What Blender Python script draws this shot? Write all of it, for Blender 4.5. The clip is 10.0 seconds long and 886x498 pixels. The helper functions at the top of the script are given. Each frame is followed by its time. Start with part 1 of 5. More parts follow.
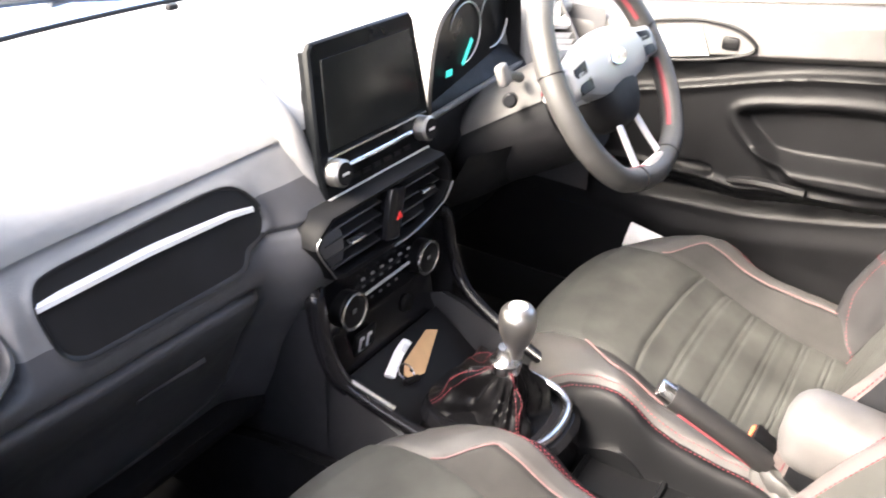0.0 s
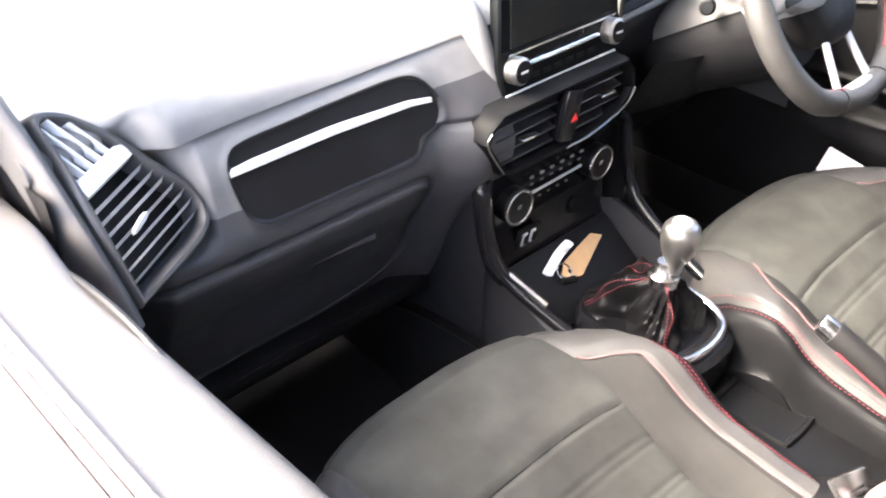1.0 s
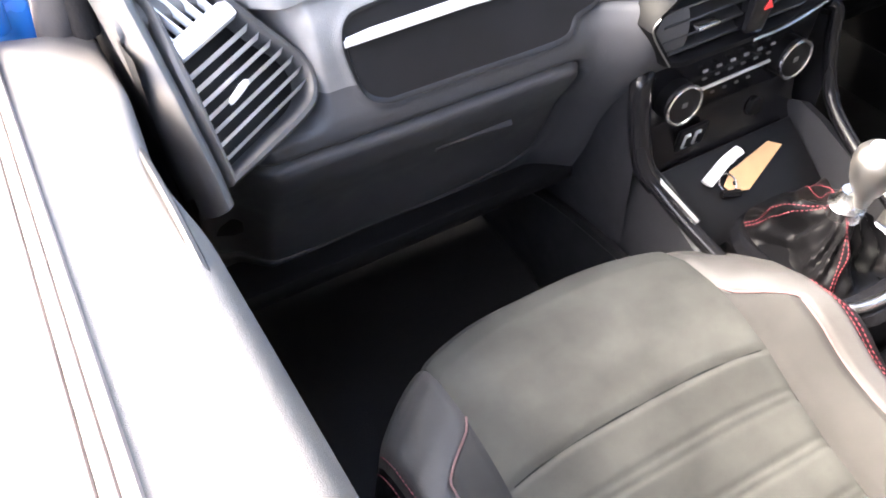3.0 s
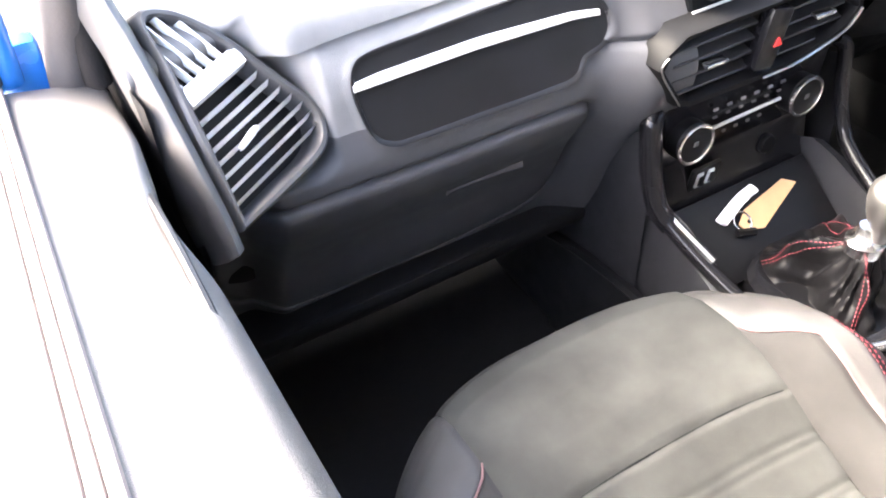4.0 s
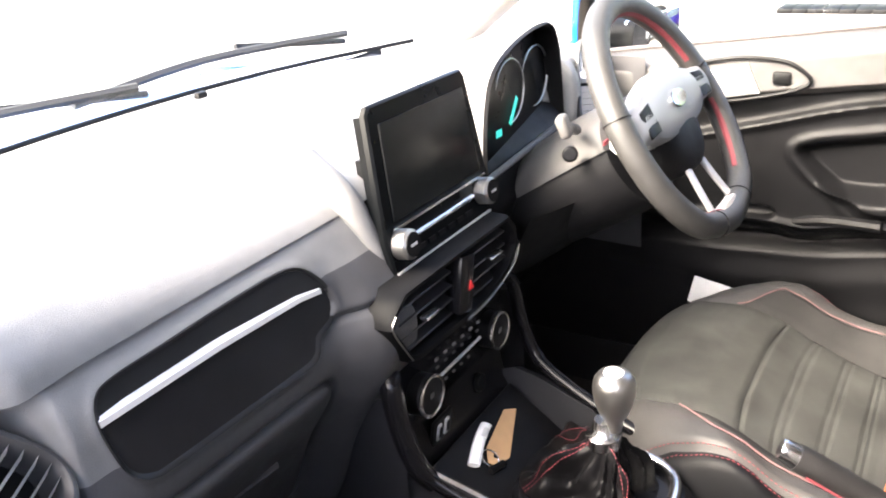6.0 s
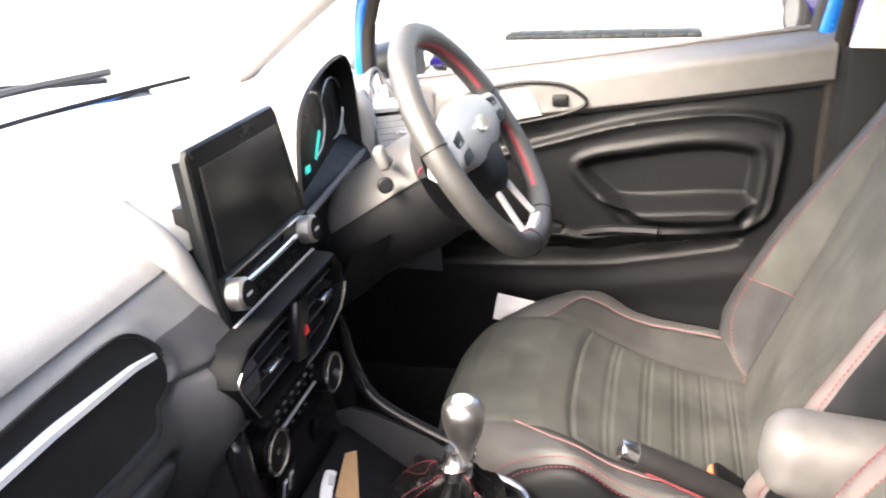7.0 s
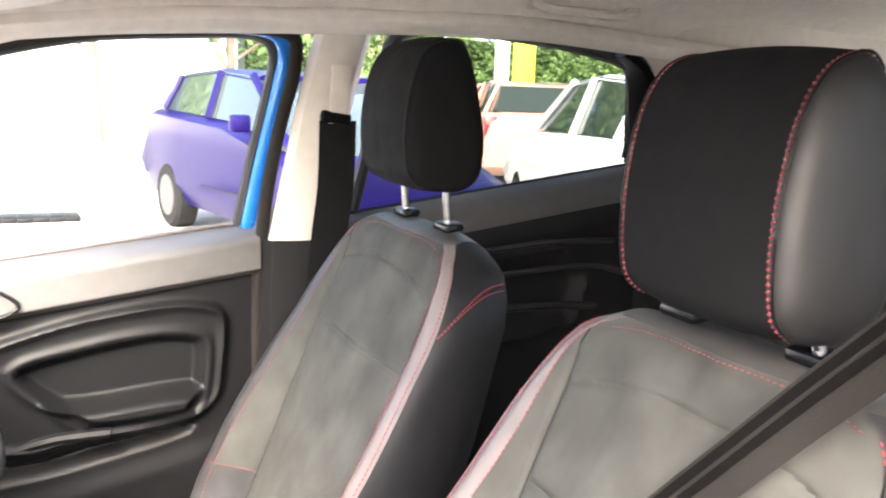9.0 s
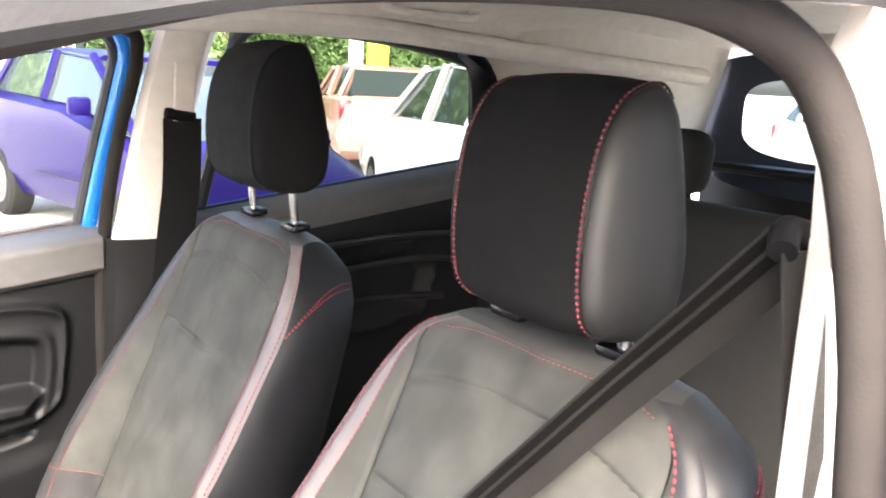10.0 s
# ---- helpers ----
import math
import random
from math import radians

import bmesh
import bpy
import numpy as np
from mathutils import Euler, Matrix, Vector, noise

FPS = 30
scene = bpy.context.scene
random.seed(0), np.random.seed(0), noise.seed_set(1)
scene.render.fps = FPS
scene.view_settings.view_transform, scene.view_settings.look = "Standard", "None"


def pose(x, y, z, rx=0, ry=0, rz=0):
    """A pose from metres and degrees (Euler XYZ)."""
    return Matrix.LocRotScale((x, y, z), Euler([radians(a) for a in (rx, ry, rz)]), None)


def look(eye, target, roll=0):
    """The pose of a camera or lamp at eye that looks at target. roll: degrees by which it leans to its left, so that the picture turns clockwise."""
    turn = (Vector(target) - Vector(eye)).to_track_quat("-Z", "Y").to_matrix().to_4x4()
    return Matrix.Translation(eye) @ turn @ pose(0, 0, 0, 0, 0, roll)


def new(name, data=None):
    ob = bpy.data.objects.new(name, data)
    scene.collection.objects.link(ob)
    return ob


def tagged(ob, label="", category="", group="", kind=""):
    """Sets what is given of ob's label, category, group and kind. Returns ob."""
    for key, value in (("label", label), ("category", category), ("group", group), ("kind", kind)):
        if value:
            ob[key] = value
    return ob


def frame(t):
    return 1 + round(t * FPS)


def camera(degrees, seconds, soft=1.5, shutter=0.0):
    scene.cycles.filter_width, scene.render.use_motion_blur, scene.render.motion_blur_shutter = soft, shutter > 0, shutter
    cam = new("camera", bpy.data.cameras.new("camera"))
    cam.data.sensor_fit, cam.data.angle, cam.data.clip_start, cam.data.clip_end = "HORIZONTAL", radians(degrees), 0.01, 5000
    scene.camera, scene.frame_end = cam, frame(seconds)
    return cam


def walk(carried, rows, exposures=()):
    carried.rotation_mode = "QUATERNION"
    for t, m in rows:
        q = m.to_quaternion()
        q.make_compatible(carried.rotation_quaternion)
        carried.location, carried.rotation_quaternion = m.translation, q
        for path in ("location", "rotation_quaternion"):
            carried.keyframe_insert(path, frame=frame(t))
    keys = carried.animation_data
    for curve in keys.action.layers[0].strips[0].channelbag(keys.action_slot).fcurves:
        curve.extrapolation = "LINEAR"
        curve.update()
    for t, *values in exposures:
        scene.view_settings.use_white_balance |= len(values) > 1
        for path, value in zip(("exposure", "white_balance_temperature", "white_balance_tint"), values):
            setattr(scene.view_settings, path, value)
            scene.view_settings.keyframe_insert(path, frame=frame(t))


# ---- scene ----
cam = camera(54.7, 10.0, soft=1.8, shutter=0.25)
PATH = [
    (0, (-0.821, 0.031, 1.416), (0.668, 0.96, 0.456), 1.4),
    (0.5, (-0.816, 0.01, 1.434), (0.477, 1.092, 0.357), 0.6),
    (1, (-0.819, -0.007, 1.439), (0.288, 1.171, 0.261), 0.1),
    (1.5, (-0.813, -0.002, 1.432), (0.14, 1.224, 0.172), -0.2),
    (2, (-0.765, 0.033, 1.415), (0.042, 1.26, 0.057), -0.2),
    (2.5, (-0.72, 0.052, 1.411), (-0.033, 1.268, -0.021), -1.1),
    (4, (-0.708, 0.051, 1.402), (-0.048, 1.368, 0.049), -4.6),
    (4.5, (-0.765, 0.061, 1.388), (0.17, 1.433, 0.272), -3.8),
    (5, (-0.786, 0.086, 1.375), (0.447, 1.383, 0.482), -4.2),
    (6.5, (-0.806, 0.178, 1.358), (0.874, 0.961, 0.608), -4.1),
    (7, (-0.808, 0.231, 1.362), (0.985, 0.702, 0.611), -3.1),
    (7.5, (-0.81, 0.272, 1.362), (1.043, 0.392, 0.619), -2.2),
    (8, (-0.806, 0.286, 1.376), (1.061, 0.014, 0.713), -0.8),
    (8.5, (-0.814, 0.305, 1.384), (1.03, -0.29, 0.892), 0.8),
    (9, (-0.823, 0.336, 1.398), (0.936, -0.54, 1.028), 2.0),
    (9.5, (-0.828, 0.352, 1.408), (0.824, -0.721, 1.061), 2.8),
    (10, (-0.866, 0.343, 1.431), (0.716, -0.814, 1.034), 3.0),
]
walk(cam, [(t, look(eye, target, roll)) for t, eye, target, roll in PATH],
     exposures=[(0, 4.52, 6850, 11), (1.0, 4.85, 6850, 11), (2.5, 5.25, 6900, 11), (4.0, 5.65, 6900, 11), (4.5, 5.58, 6900, 11), (5.0, 5.1, 6950, 11), (6.5, 4.1, 6900, 11), (7.5, 4.1, 6850, 11), (8.5, 4.27, 6800, 11), (9.0, 4.28, 6750, 11), (10, 4.35, 6650, 11)])

# ---- light: bright hazy daylight ----
world = bpy.data.worlds.new("daylight")
scene.world = world
world.use_nodes = True
wn = world.node_tree
sky = wn.nodes.new("ShaderNodeTexSky")
sky.sky_type = "NISHITA"
sky.sun_disc = False
sky.sun_elevation = radians(41)
sky.sun_rotation = radians(-56)
sky.air_density, sky.dust_density, sky.ozone_density = 0.6, 6.0, 1.0
wn.links.new(sky.outputs["Color"], wn.nodes["Background"].inputs["Color"])
wn.nodes["Background"].inputs["Strength"].default_value = 0.15
sun = new("sun", bpy.data.lights.new("sun", "SUN"))
sun.data.energy, sun.data.angle, sun.data.color = 0.55, radians(30), (1.0, 0.97, 0.92)
sun.matrix_world = look((-3.1, 2.1, 3.25), (0, 0, 0))


# ---- materials ----
def material(name, color, rough=0.5, metal=0.0, vary=0.15, scale=40.0, bump=0.0, bump_scale=400.0, coat=0.0, spec=0.5, sheen=0.0):
    m = bpy.data.materials.new(name)
    m.use_nodes = True
    t = m.node_tree
    b = t.nodes["Principled BSDF"]
    b.inputs["Roughness"].default_value = rough
    b.inputs["Metallic"].default_value = metal
    b.inputs["Coat Weight"].default_value = coat
    b.inputs["Specular IOR Level"].default_value = spec
    b.inputs["Sheen Weight"].default_value = sheen
    co = t.nodes.new("ShaderNodeTexCoord")
    n1 = t.nodes.new("ShaderNodeTexNoise")
    n1.inputs["Scale"].default_value = scale
    n1.inputs["Detail"].default_value = 6
    t.links.new(co.outputs["Object"], n1.inputs["Vector"])
    ramp = t.nodes.new("ShaderNodeMapRange")
    ramp.inputs["From Min"].default_value, ramp.inputs["From Max"].default_value = 0.3, 0.7
    ramp.inputs["To Min"].default_value, ramp.inputs["To Max"].default_value = 1 - vary, 1 + vary
    t.links.new(n1.outputs["Fac"], ramp.inputs["Value"])
    mul = t.nodes.new("ShaderNodeVectorMath")
    mul.operation = "SCALE"
    mul.inputs[0].default_value = color
    t.links.new(ramp.outputs["Result"], mul.inputs["Scale"])
    t.links.new(mul.outputs["Vector"], b.inputs["Base Color"])
    rr = t.nodes.new("ShaderNodeMapRange")
    rr.inputs["From Min"].default_value, rr.inputs["From Max"].default_value = 0.3, 0.7
    rr.inputs["To Min"].default_value, rr.inputs["To Max"].default_value = rough * 0.88, min(1.0, rough * 1.12)
    t.links.new(n1.outputs["Fac"], rr.inputs["Value"])
    t.links.new(rr.outputs["Result"], b.inputs["Roughness"])
    if bump:
        n2 = t.nodes.new("ShaderNodeTexNoise")
        n2.inputs["Scale"].default_value = bump_scale
        n2.inputs["Detail"].default_value = 3
        t.links.new(co.outputs["Object"], n2.inputs["Vector"])
        bp = t.nodes.new("ShaderNodeBump")
        bp.inputs["Strength"].default_value = bump
        bp.inputs["Distance"].default_value = 0.002
        t.links.new(n2.outputs["Fac"], bp.inputs["Height"])
        t.links.new(bp.outputs["Normal"], b.inputs["Normal"])
    return m


def glass_material(name, tint=(1, 1, 1), clear=0.9):
    m = bpy.data.materials.new(name)
    m.use_nodes = True
    t = m.node_tree
    t.nodes.remove(t.nodes["Principled BSDF"])
    tr = t.nodes.new("ShaderNodeBsdfTransparent")
    tr.inputs["Color"].default_value = (*[c * clear for c in tint], 1)
    gl = t.nodes.new("ShaderNodeBsdfGlossy")
    gl.inputs["Roughness"].default_value = 0.02
    mx = t.nodes.new("ShaderNodeMixShader")
    mx.inputs["Fac"].default_value = 0.05
    t.links.new(tr.outputs["BSDF"], mx.inputs[1])
    t.links.new(gl.outputs["BSDF"], mx.inputs[2])
    t.links.new(mx.outputs["Shader"], t.nodes["Material Output"].inputs["Surface"])
    return m


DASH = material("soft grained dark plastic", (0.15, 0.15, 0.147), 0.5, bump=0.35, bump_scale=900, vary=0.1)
HARD = material("hard grained dark plastic", (0.0055, 0.0057, 0.0063), 0.40, bump=0.3, bump_scale=700, vary=0.12, spec=0.20)
UNDER = material("dark trim plastic", (0.006, 0.0062, 0.0070), 0.6, bump=0.2, bump_scale=500, spec=0.2)
PIANO = material("piano black plastic", (0.006, 0.006, 0.007), 0.22, vary=0.2, scale=12, spec=0.22)
MATTE = material("matte black plastic", (0.004, 0.004, 0.0045), 0.5, vary=0.1, spec=0.2)
CHROME = material("satin chrome", (0.75, 0.75, 0.76), 0.22, metal=1.0, vary=0.04)
SILVER = material("silver painted plastic", (0.58, 0.58, 0.58), 0.35, metal=0.35, vary=0.05)
SUEDE = material("charcoal suede fabric", (0.042, 0.0432, 0.0398), 0.92, vary=0.32, scale=15, bump=0.3, bump_scale=1500, spec=0.2)
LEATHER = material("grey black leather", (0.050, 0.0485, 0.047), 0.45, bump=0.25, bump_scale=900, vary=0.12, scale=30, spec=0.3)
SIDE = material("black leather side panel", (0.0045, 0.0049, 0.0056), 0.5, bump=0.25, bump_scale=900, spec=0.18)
RED = material("red stitching", (0.17, 0.027, 0.036), 0.7, vary=0.2, scale=300)
PIPE = material("grey pink piping", (0.16, 0.09, 0.09), 0.6, vary=0.2, scale=100)
CARPET = material("black carpet", (0.008, 0.008, 0.0088), 0.95, bump=0.6, bump_scale=600, vary=0.4, scale=120)
LINING = material("grey beige headlining", (0.62, 0.58, 0.54), 0.95, bump=0.2, bump_scale=900, vary=0.06)
BEIGE = material("pale grey pillar trim", (0.50, 0.465, 0.425), 0.6, bump=0.2, bump_scale=700, vary=0.06)
PAINT = material("bright blue car paint", (0.01, 0.16, 0.55), 0.25, metal=0.25, coat=0.8, vary=0.05)
# the blue body paint again, darkened for the shade inside the tailgate
SHADEDPAINT = material("shaded blue car paint", (0.006, 0.012, 0.03), 0.35, vary=0.1)
RUBBER = material("black rubber seal", (0.02, 0.02, 0.02), 0.7, bump=0.15, bump_scale=500)
WEBBING = material("dark grey belt webbing", (0.0090, 0.0083, 0.0080), 0.7, bump=0.5, bump_scale=1200, spec=0.16)
SCREEN = material("black display glass", (0.005, 0.006, 0.006), 0.22, vary=0.1, spec=0.3)
TAG = material("buff card tag", (0.40, 0.25, 0.13), 0.8, vary=0.08, scale=60)
WHITE = material("white plastic", (0.75, 0.75, 0.75), 0.5, vary=0.05)
LENS = material("dark smoked lens", (0.003, 0.0035, 0.004), 0.3, vary=0.1, spec=0.08)
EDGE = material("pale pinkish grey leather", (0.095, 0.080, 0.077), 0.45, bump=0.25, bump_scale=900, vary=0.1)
TRIM = material("grey grained trim plastic", (0.075, 0.073, 0.072), 0.45, bump=0.45, bump_scale=1200, vary=0.1)
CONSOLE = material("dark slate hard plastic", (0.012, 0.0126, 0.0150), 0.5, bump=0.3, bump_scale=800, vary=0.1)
# slate plastic; its step down from DASH also carries shade on the rear-facing fascia
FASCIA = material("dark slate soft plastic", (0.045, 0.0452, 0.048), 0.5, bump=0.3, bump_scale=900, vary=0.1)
BELTSEAL = material("grey rubber window seal", (0.10, 0.09, 0.09), 0.55, vary=0.1)
# silver-grey slats, colour raised to hold the direct sun on them
SLAT = material("sunlit grey vent slats", (0.7, 0.7, 0.7), 0.4, vary=0.05)
VENTSLAT = material("black vent slats", (0.018, 0.018, 0.02), 0.35, vary=0.05)
WHEELSKIN = material("smooth grey black leather", (0.032, 0.032, 0.031), 0.45, bump=0.3, bump_scale=900)
KNOB = material("satin gunmetal", (0.38, 0.38, 0.37), 0.36, metal=1.0, vary=0.05)
GAITER = material("black soft leather", (0.004, 0.004, 0.0045), 0.36, bump=0.2, bump_scale=500, spec=0.10)
PALE = material("pale grey leather", (0.085, 0.082, 0.081), 0.5, bump=0.25, bump_scale=800)
HEADSIDE = material("black smooth leather", (0.012, 0.012, 0.0125), 0.52, bump=0.2, bump_scale=900)
BLACKWEB = material("black belt webbing", (0.0045, 0.0045, 0.0051), 0.8, bump=0.4, bump_scale=1200, spec=0.12)
CARGLASS = material("dark reflective car glass", (0.022, 0.030, 0.027), 0.05, vary=0.1, spec=0.35)
MIRROR = material("mirror glass", (0.9, 0.9, 0.9), 0.03, metal=1.0, vary=0.02)
REDPAINT = material("pale coral car paint", (0.50, 0.26, 0.20), 0.25, coat=0.6, vary=0.03)
REDLAMP = material("red lamp lens", (0.5, 0.02, 0.03), 0.15, coat=0.5)
VIOLET = material("violet blue car paint", (0.0045, 0.0022, 0.036), 0.34, spec=0.05, coat=0.09, vary=0.08)
WHITEPAINT = material("white car paint", (0.75, 0.76, 0.76), 0.25, coat=0.6, vary=0.03)
SILVERPAINT = material("silver car paint", (0.45, 0.46, 0.47), 0.3, metal=0.4, coat=0.6, vary=0.03)
LEAF = material("green leaves", (0.12, 0.20, 0.06), 0.6, vary=0.5, scale=3.0)
HEDGESHADE = material("shaded hedge inside", (0.02, 0.035, 0.012), 0.9, vary=0.4, scale=8.0)
BARK = material("grey brown bark", (0.12, 0.09, 0.07), 0.9, bump=0.6, bump_scale=60, vary=0.3)
# the seats' black leather, lightened to hold the strong light by the windows
SHOULDER = material("window-lit black leather", (0.020, 0.020, 0.021), 0.40, bump=0.2, bump_scale=900, spec=0.4)
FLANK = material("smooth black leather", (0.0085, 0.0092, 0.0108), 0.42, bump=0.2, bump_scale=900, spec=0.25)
GLOSSRIB = material("satin black moulded plastic", (0.014, 0.014, 0.0155), 0.45, bump=0.2, bump_scale=700, spec=0.35)
STRIP = material("brushed silver trim", (0.85, 0.85, 0.85), 0.36, metal=0.55, vary=0.03)
RAIL = material("dark grey grained rail", (0.048, 0.047, 0.047), 0.42, bump=0.22, bump_scale=1300, vary=0.1)
SIDECLOTH = material("dark charcoal cloth", (0.031, 0.0305, 0.0295), 0.9, vary=0.25, scale=18, bump=0.3, bump_scale=1500, spec=0.2)
HEADCLOTH = material("black suede fabric", (0.006, 0.006, 0.0066), 0.9, bump=0.3, bump_scale=1200, spec=0.12)
REARCLOTH = material("dark grey rear seat cloth", (0.022, 0.0215, 0.021), 0.9, bump=0.3, bump_scale=1200, spec=0.15)
HUBGREY = material("satin grey spoke paint", (0.24, 0.236, 0.234), 0.42, metal=0.2, vary=0.04)
BANDING = material("black belt edge weave", (0.0014, 0.0012, 0.0012), 0.8, bump=0.4, bump_scale=1200, spec=0.08)
ALLOY = material("dull grey alloy", (0.06, 0.06, 0.062), 0.5, metal=0.6, vary=0.1)
TYRE = material("dusty black tyre rubber", (0.008, 0.008, 0.008), 0.85, vary=0.2, spec=0.1)
SURROUND = material("satin black vent plastic", (0.004, 0.0041, 0.0046), 0.5, bump=0.1, bump_scale=700, spec=0.07)
RECESSBLACK = material("dark gloss fascia plastic", (0.012, 0.0122, 0.0132), 0.36, vary=0.15, scale=14, spec=0.18)
GLASS = glass_material("clear car glass", (0.96, 1.0, 0.98), 0.93)
TINTED = glass_material("tinted glass", (0.86, 0.95, 0.90), 0.30)


# ---- mesh helpers ----
def finish(bm, name, mat, smooth=True):
    bmesh.ops.recalc_face_normals(bm, faces=bm.faces)
    me = bpy.data.meshes.new(name)
    bm.to_mesh(me)
    bm.free()
    me.materials.append(mat)
    if smooth:
        for p in me.polygons:
            p.use_smooth = True
        me.set_sharp_from_angle(angle=radians(38))
    return me


def part(name, bm, mat, parent=None, label="", smooth=True):
    ob = new(name, finish(bm, name, mat, smooth))
    if parent is not None:
        ob.parent = parent
    if label:
        ob["label"] = label
    return ob


def thing(name, label, category, group="", kind="", at=(0, 0, 0)):
    ob = new(name)
    ob.location = at
    return tagged(ob, label, category, group, kind)


def rbox(cx, cy, cz, sx, sy, sz, bevel=0.004, seg=2, rot=None, taper=1.0):
    bm = bmesh.new()
    bmesh.ops.create_cube(bm, size=1)
    for v in bm.verts:
        k = taper if v.co.z > 0 else 1.0
        v.co = Vector((v.co.x * sx * k, v.co.y * sy * k, v.co.z * sz))
    if bevel:
        bmesh.ops.bevel(bm, geom=list(bm.edges), offset=bevel, segments=seg, affect="EDGES", profile=0.5)
    m = Matrix.Translation((cx, cy, cz)) @ (rot if rot is not None else Matrix.Identity(4))
    bmesh.ops.transform(bm, matrix=m, verts=bm.verts)
    return bm


def turn(rx=0, ry=0, rz=0):
    return pose(0, 0, 0, rx, ry, rz)


def surface(nu, nv, f, thick=0.0):
    """A sheet of (nu+1) x (nv+1) points f(u, v), u and v from 0 to 1."""
    bm = bmesh.new()
    rows = [[bm.verts.new(f(i / nu, j / nv)) for j in range(nv + 1)] for i in range(nu + 1)]
    for i in range(nu):
        for j in range(nv):
            bm.faces.new((rows[i][j], rows[i + 1][j], rows[i + 1][j + 1], rows[i][j + 1]))
    if thick:
        bmesh.ops.recalc_face_normals(bm, faces=bm.faces)
        bmesh.ops.solidify(bm, geom=list(bm.faces), thickness=thick)
    return bm


def loft(rings, closed=True, caps=True):
    """Rings of equal length joined one to the next."""
    bm = bmesh.new()
    vs = [[bm.verts.new(p) for p in r] for r in rings]
    n = len(vs[0])
    for a, b in zip(vs, vs[1:]):
        for k in range(n if closed else n - 1):
            bm.faces.new((a[k], a[(k + 1) % n], b[(k + 1) % n], b[k]))
    if caps and closed:
        bm.faces.new(vs[0])
        bm.faces.new(vs[-1])
    return bm


def smooth_line(pts, n):
    """n + 1 points along a smooth line through pts."""
    pts = [Vector(p) for p in pts]
    out = []
    m = len(pts) - 1
    for k in range(n + 1):
        s = min(k / n * m, m - 1e-6)
        i, t = int(s), s - int(s)
        p0, p1, p2, p3 = pts[max(i - 1, 0)], pts[i], pts[i + 1], pts[min(i + 2, m)]
        out.append(0.5 * ((2 * p1) + (p2 - p0) * t + (2 * p0 - 5 * p1 + 4 * p2 - p3) * t * t + (3 * p1 - p0 - 3 * p2 + p3) * t ** 3))
    return out


def tube(pts, r, sides=8, n=None, flat=1.0, up=(0, 0, 1), taper=None):
    """A rod of radius r along a smooth line; flat squeezes it across up."""
    line = smooth_line(pts, n or max(2, 6 * (len(pts) - 1))) if len(pts) > 2 else [Vector(p) for p in pts]
    rings = []
    for i, p in enumerate(line):
        d = (line[min(i + 1, len(line) - 1)] - line[max(i - 1, 0)]).normalized()
        a = d.cross(Vector(up))
        a = a.normalized() if a.length > 1e-4 else d.orthogonal().normalized()
        b = a.cross(d).normalized()
        k = r if taper is None else r * (1 + (taper - 1) * i / (len(line) - 1))
        rings.append([p + (a * math.cos(q) + b * math.sin(q) * flat) * k for q in [2 * math.pi * j / sides for j in range(sides)]])
    return loft(rings)


def disc(center, axis, r, depth, sides=24, bevel=0.0, r2=None):
    """A short cylinder from center along axis."""
    ax = Vector(axis).normalized()
    a = ax.orthogonal().normalized()
    b = ax.cross(a)
    c = Vector(center)
    r2 = r if r2 is None else r2
    steps = [(0, r)] + ([(depth - bevel, r2), (depth, r2 - bevel)] if bevel else [(depth, r2)])
    return loft([[c + ax * h + (a * math.cos(q) + b * math.sin(q)) * k for q in [2 * math.pi * j / sides for j in range(sides)]] for h, k in steps])


def plate(outline, normal, depth, bevel=0.0):
    """A flat outline of points thickened along normal."""
    n = Vector(normal).normalized() * depth
    c = sum((Vector(p) for p in outline), Vector()) / len(outline)
    rings = [[Vector(p) for p in outline]]
    if bevel:
        rings.append([Vector(p) + n * 0.7 for p in outline])
        rings.append([Vector(p) + (c - Vector(p)).normalized() * bevel + n for p in outline])
    else:
        rings.append([Vector(p) + n for p in outline])
    return loft(rings)


def join(*bms):
    out = bmesh.new()
    for b in bms:
        me = bpy.data.meshes.new("tmp")
        b.to_mesh(me)
        b.free()
        out.from_mesh(me)
        bpy.data.meshes.remove(me)
    return out


def ease(a, b, x):
    t = min(1.0, max(0.0, (x - a) / (b - a)))
    return t * t * (3 - 2 * t)


def bump_at(x, c, w):
    """A soft ridge of width w about c."""
    return math.exp(-((x - c) / w) ** 2)


def table(xs, ys, x):
    return float(np.interp(x, xs, ys))


def inside(poly, y, z):
    """Signed distance to a closed outline: positive inside."""
    best, odd = 9.0, False
    for (y0, z0), (y1, z1) in zip(poly, poly[1:] + poly[:1]):
        dy, dz = y1 - y0, z1 - z0
        t = max(0.0, min(1.0, ((y - y0) * dy + (z - z0) * dz) / (dy * dy + dz * dz + 1e-12)))
        best = min(best, math.hypot(y - y0 - t * dy, z - z0 - t * dz))
        if (z0 > z) != (z1 > z) and y < dy * (z - z0) / (dz + 1e-12) + y0:
            odd = not odd
    return best if odd else -best


def vease(a, b, x):
    t = np.clip((x - a) / (b - a), 0.0, 1.0)
    return t * t * (3 - 2 * t)


def vridge(x, c, w):
    return np.exp(-((x - c) / w) ** 2)


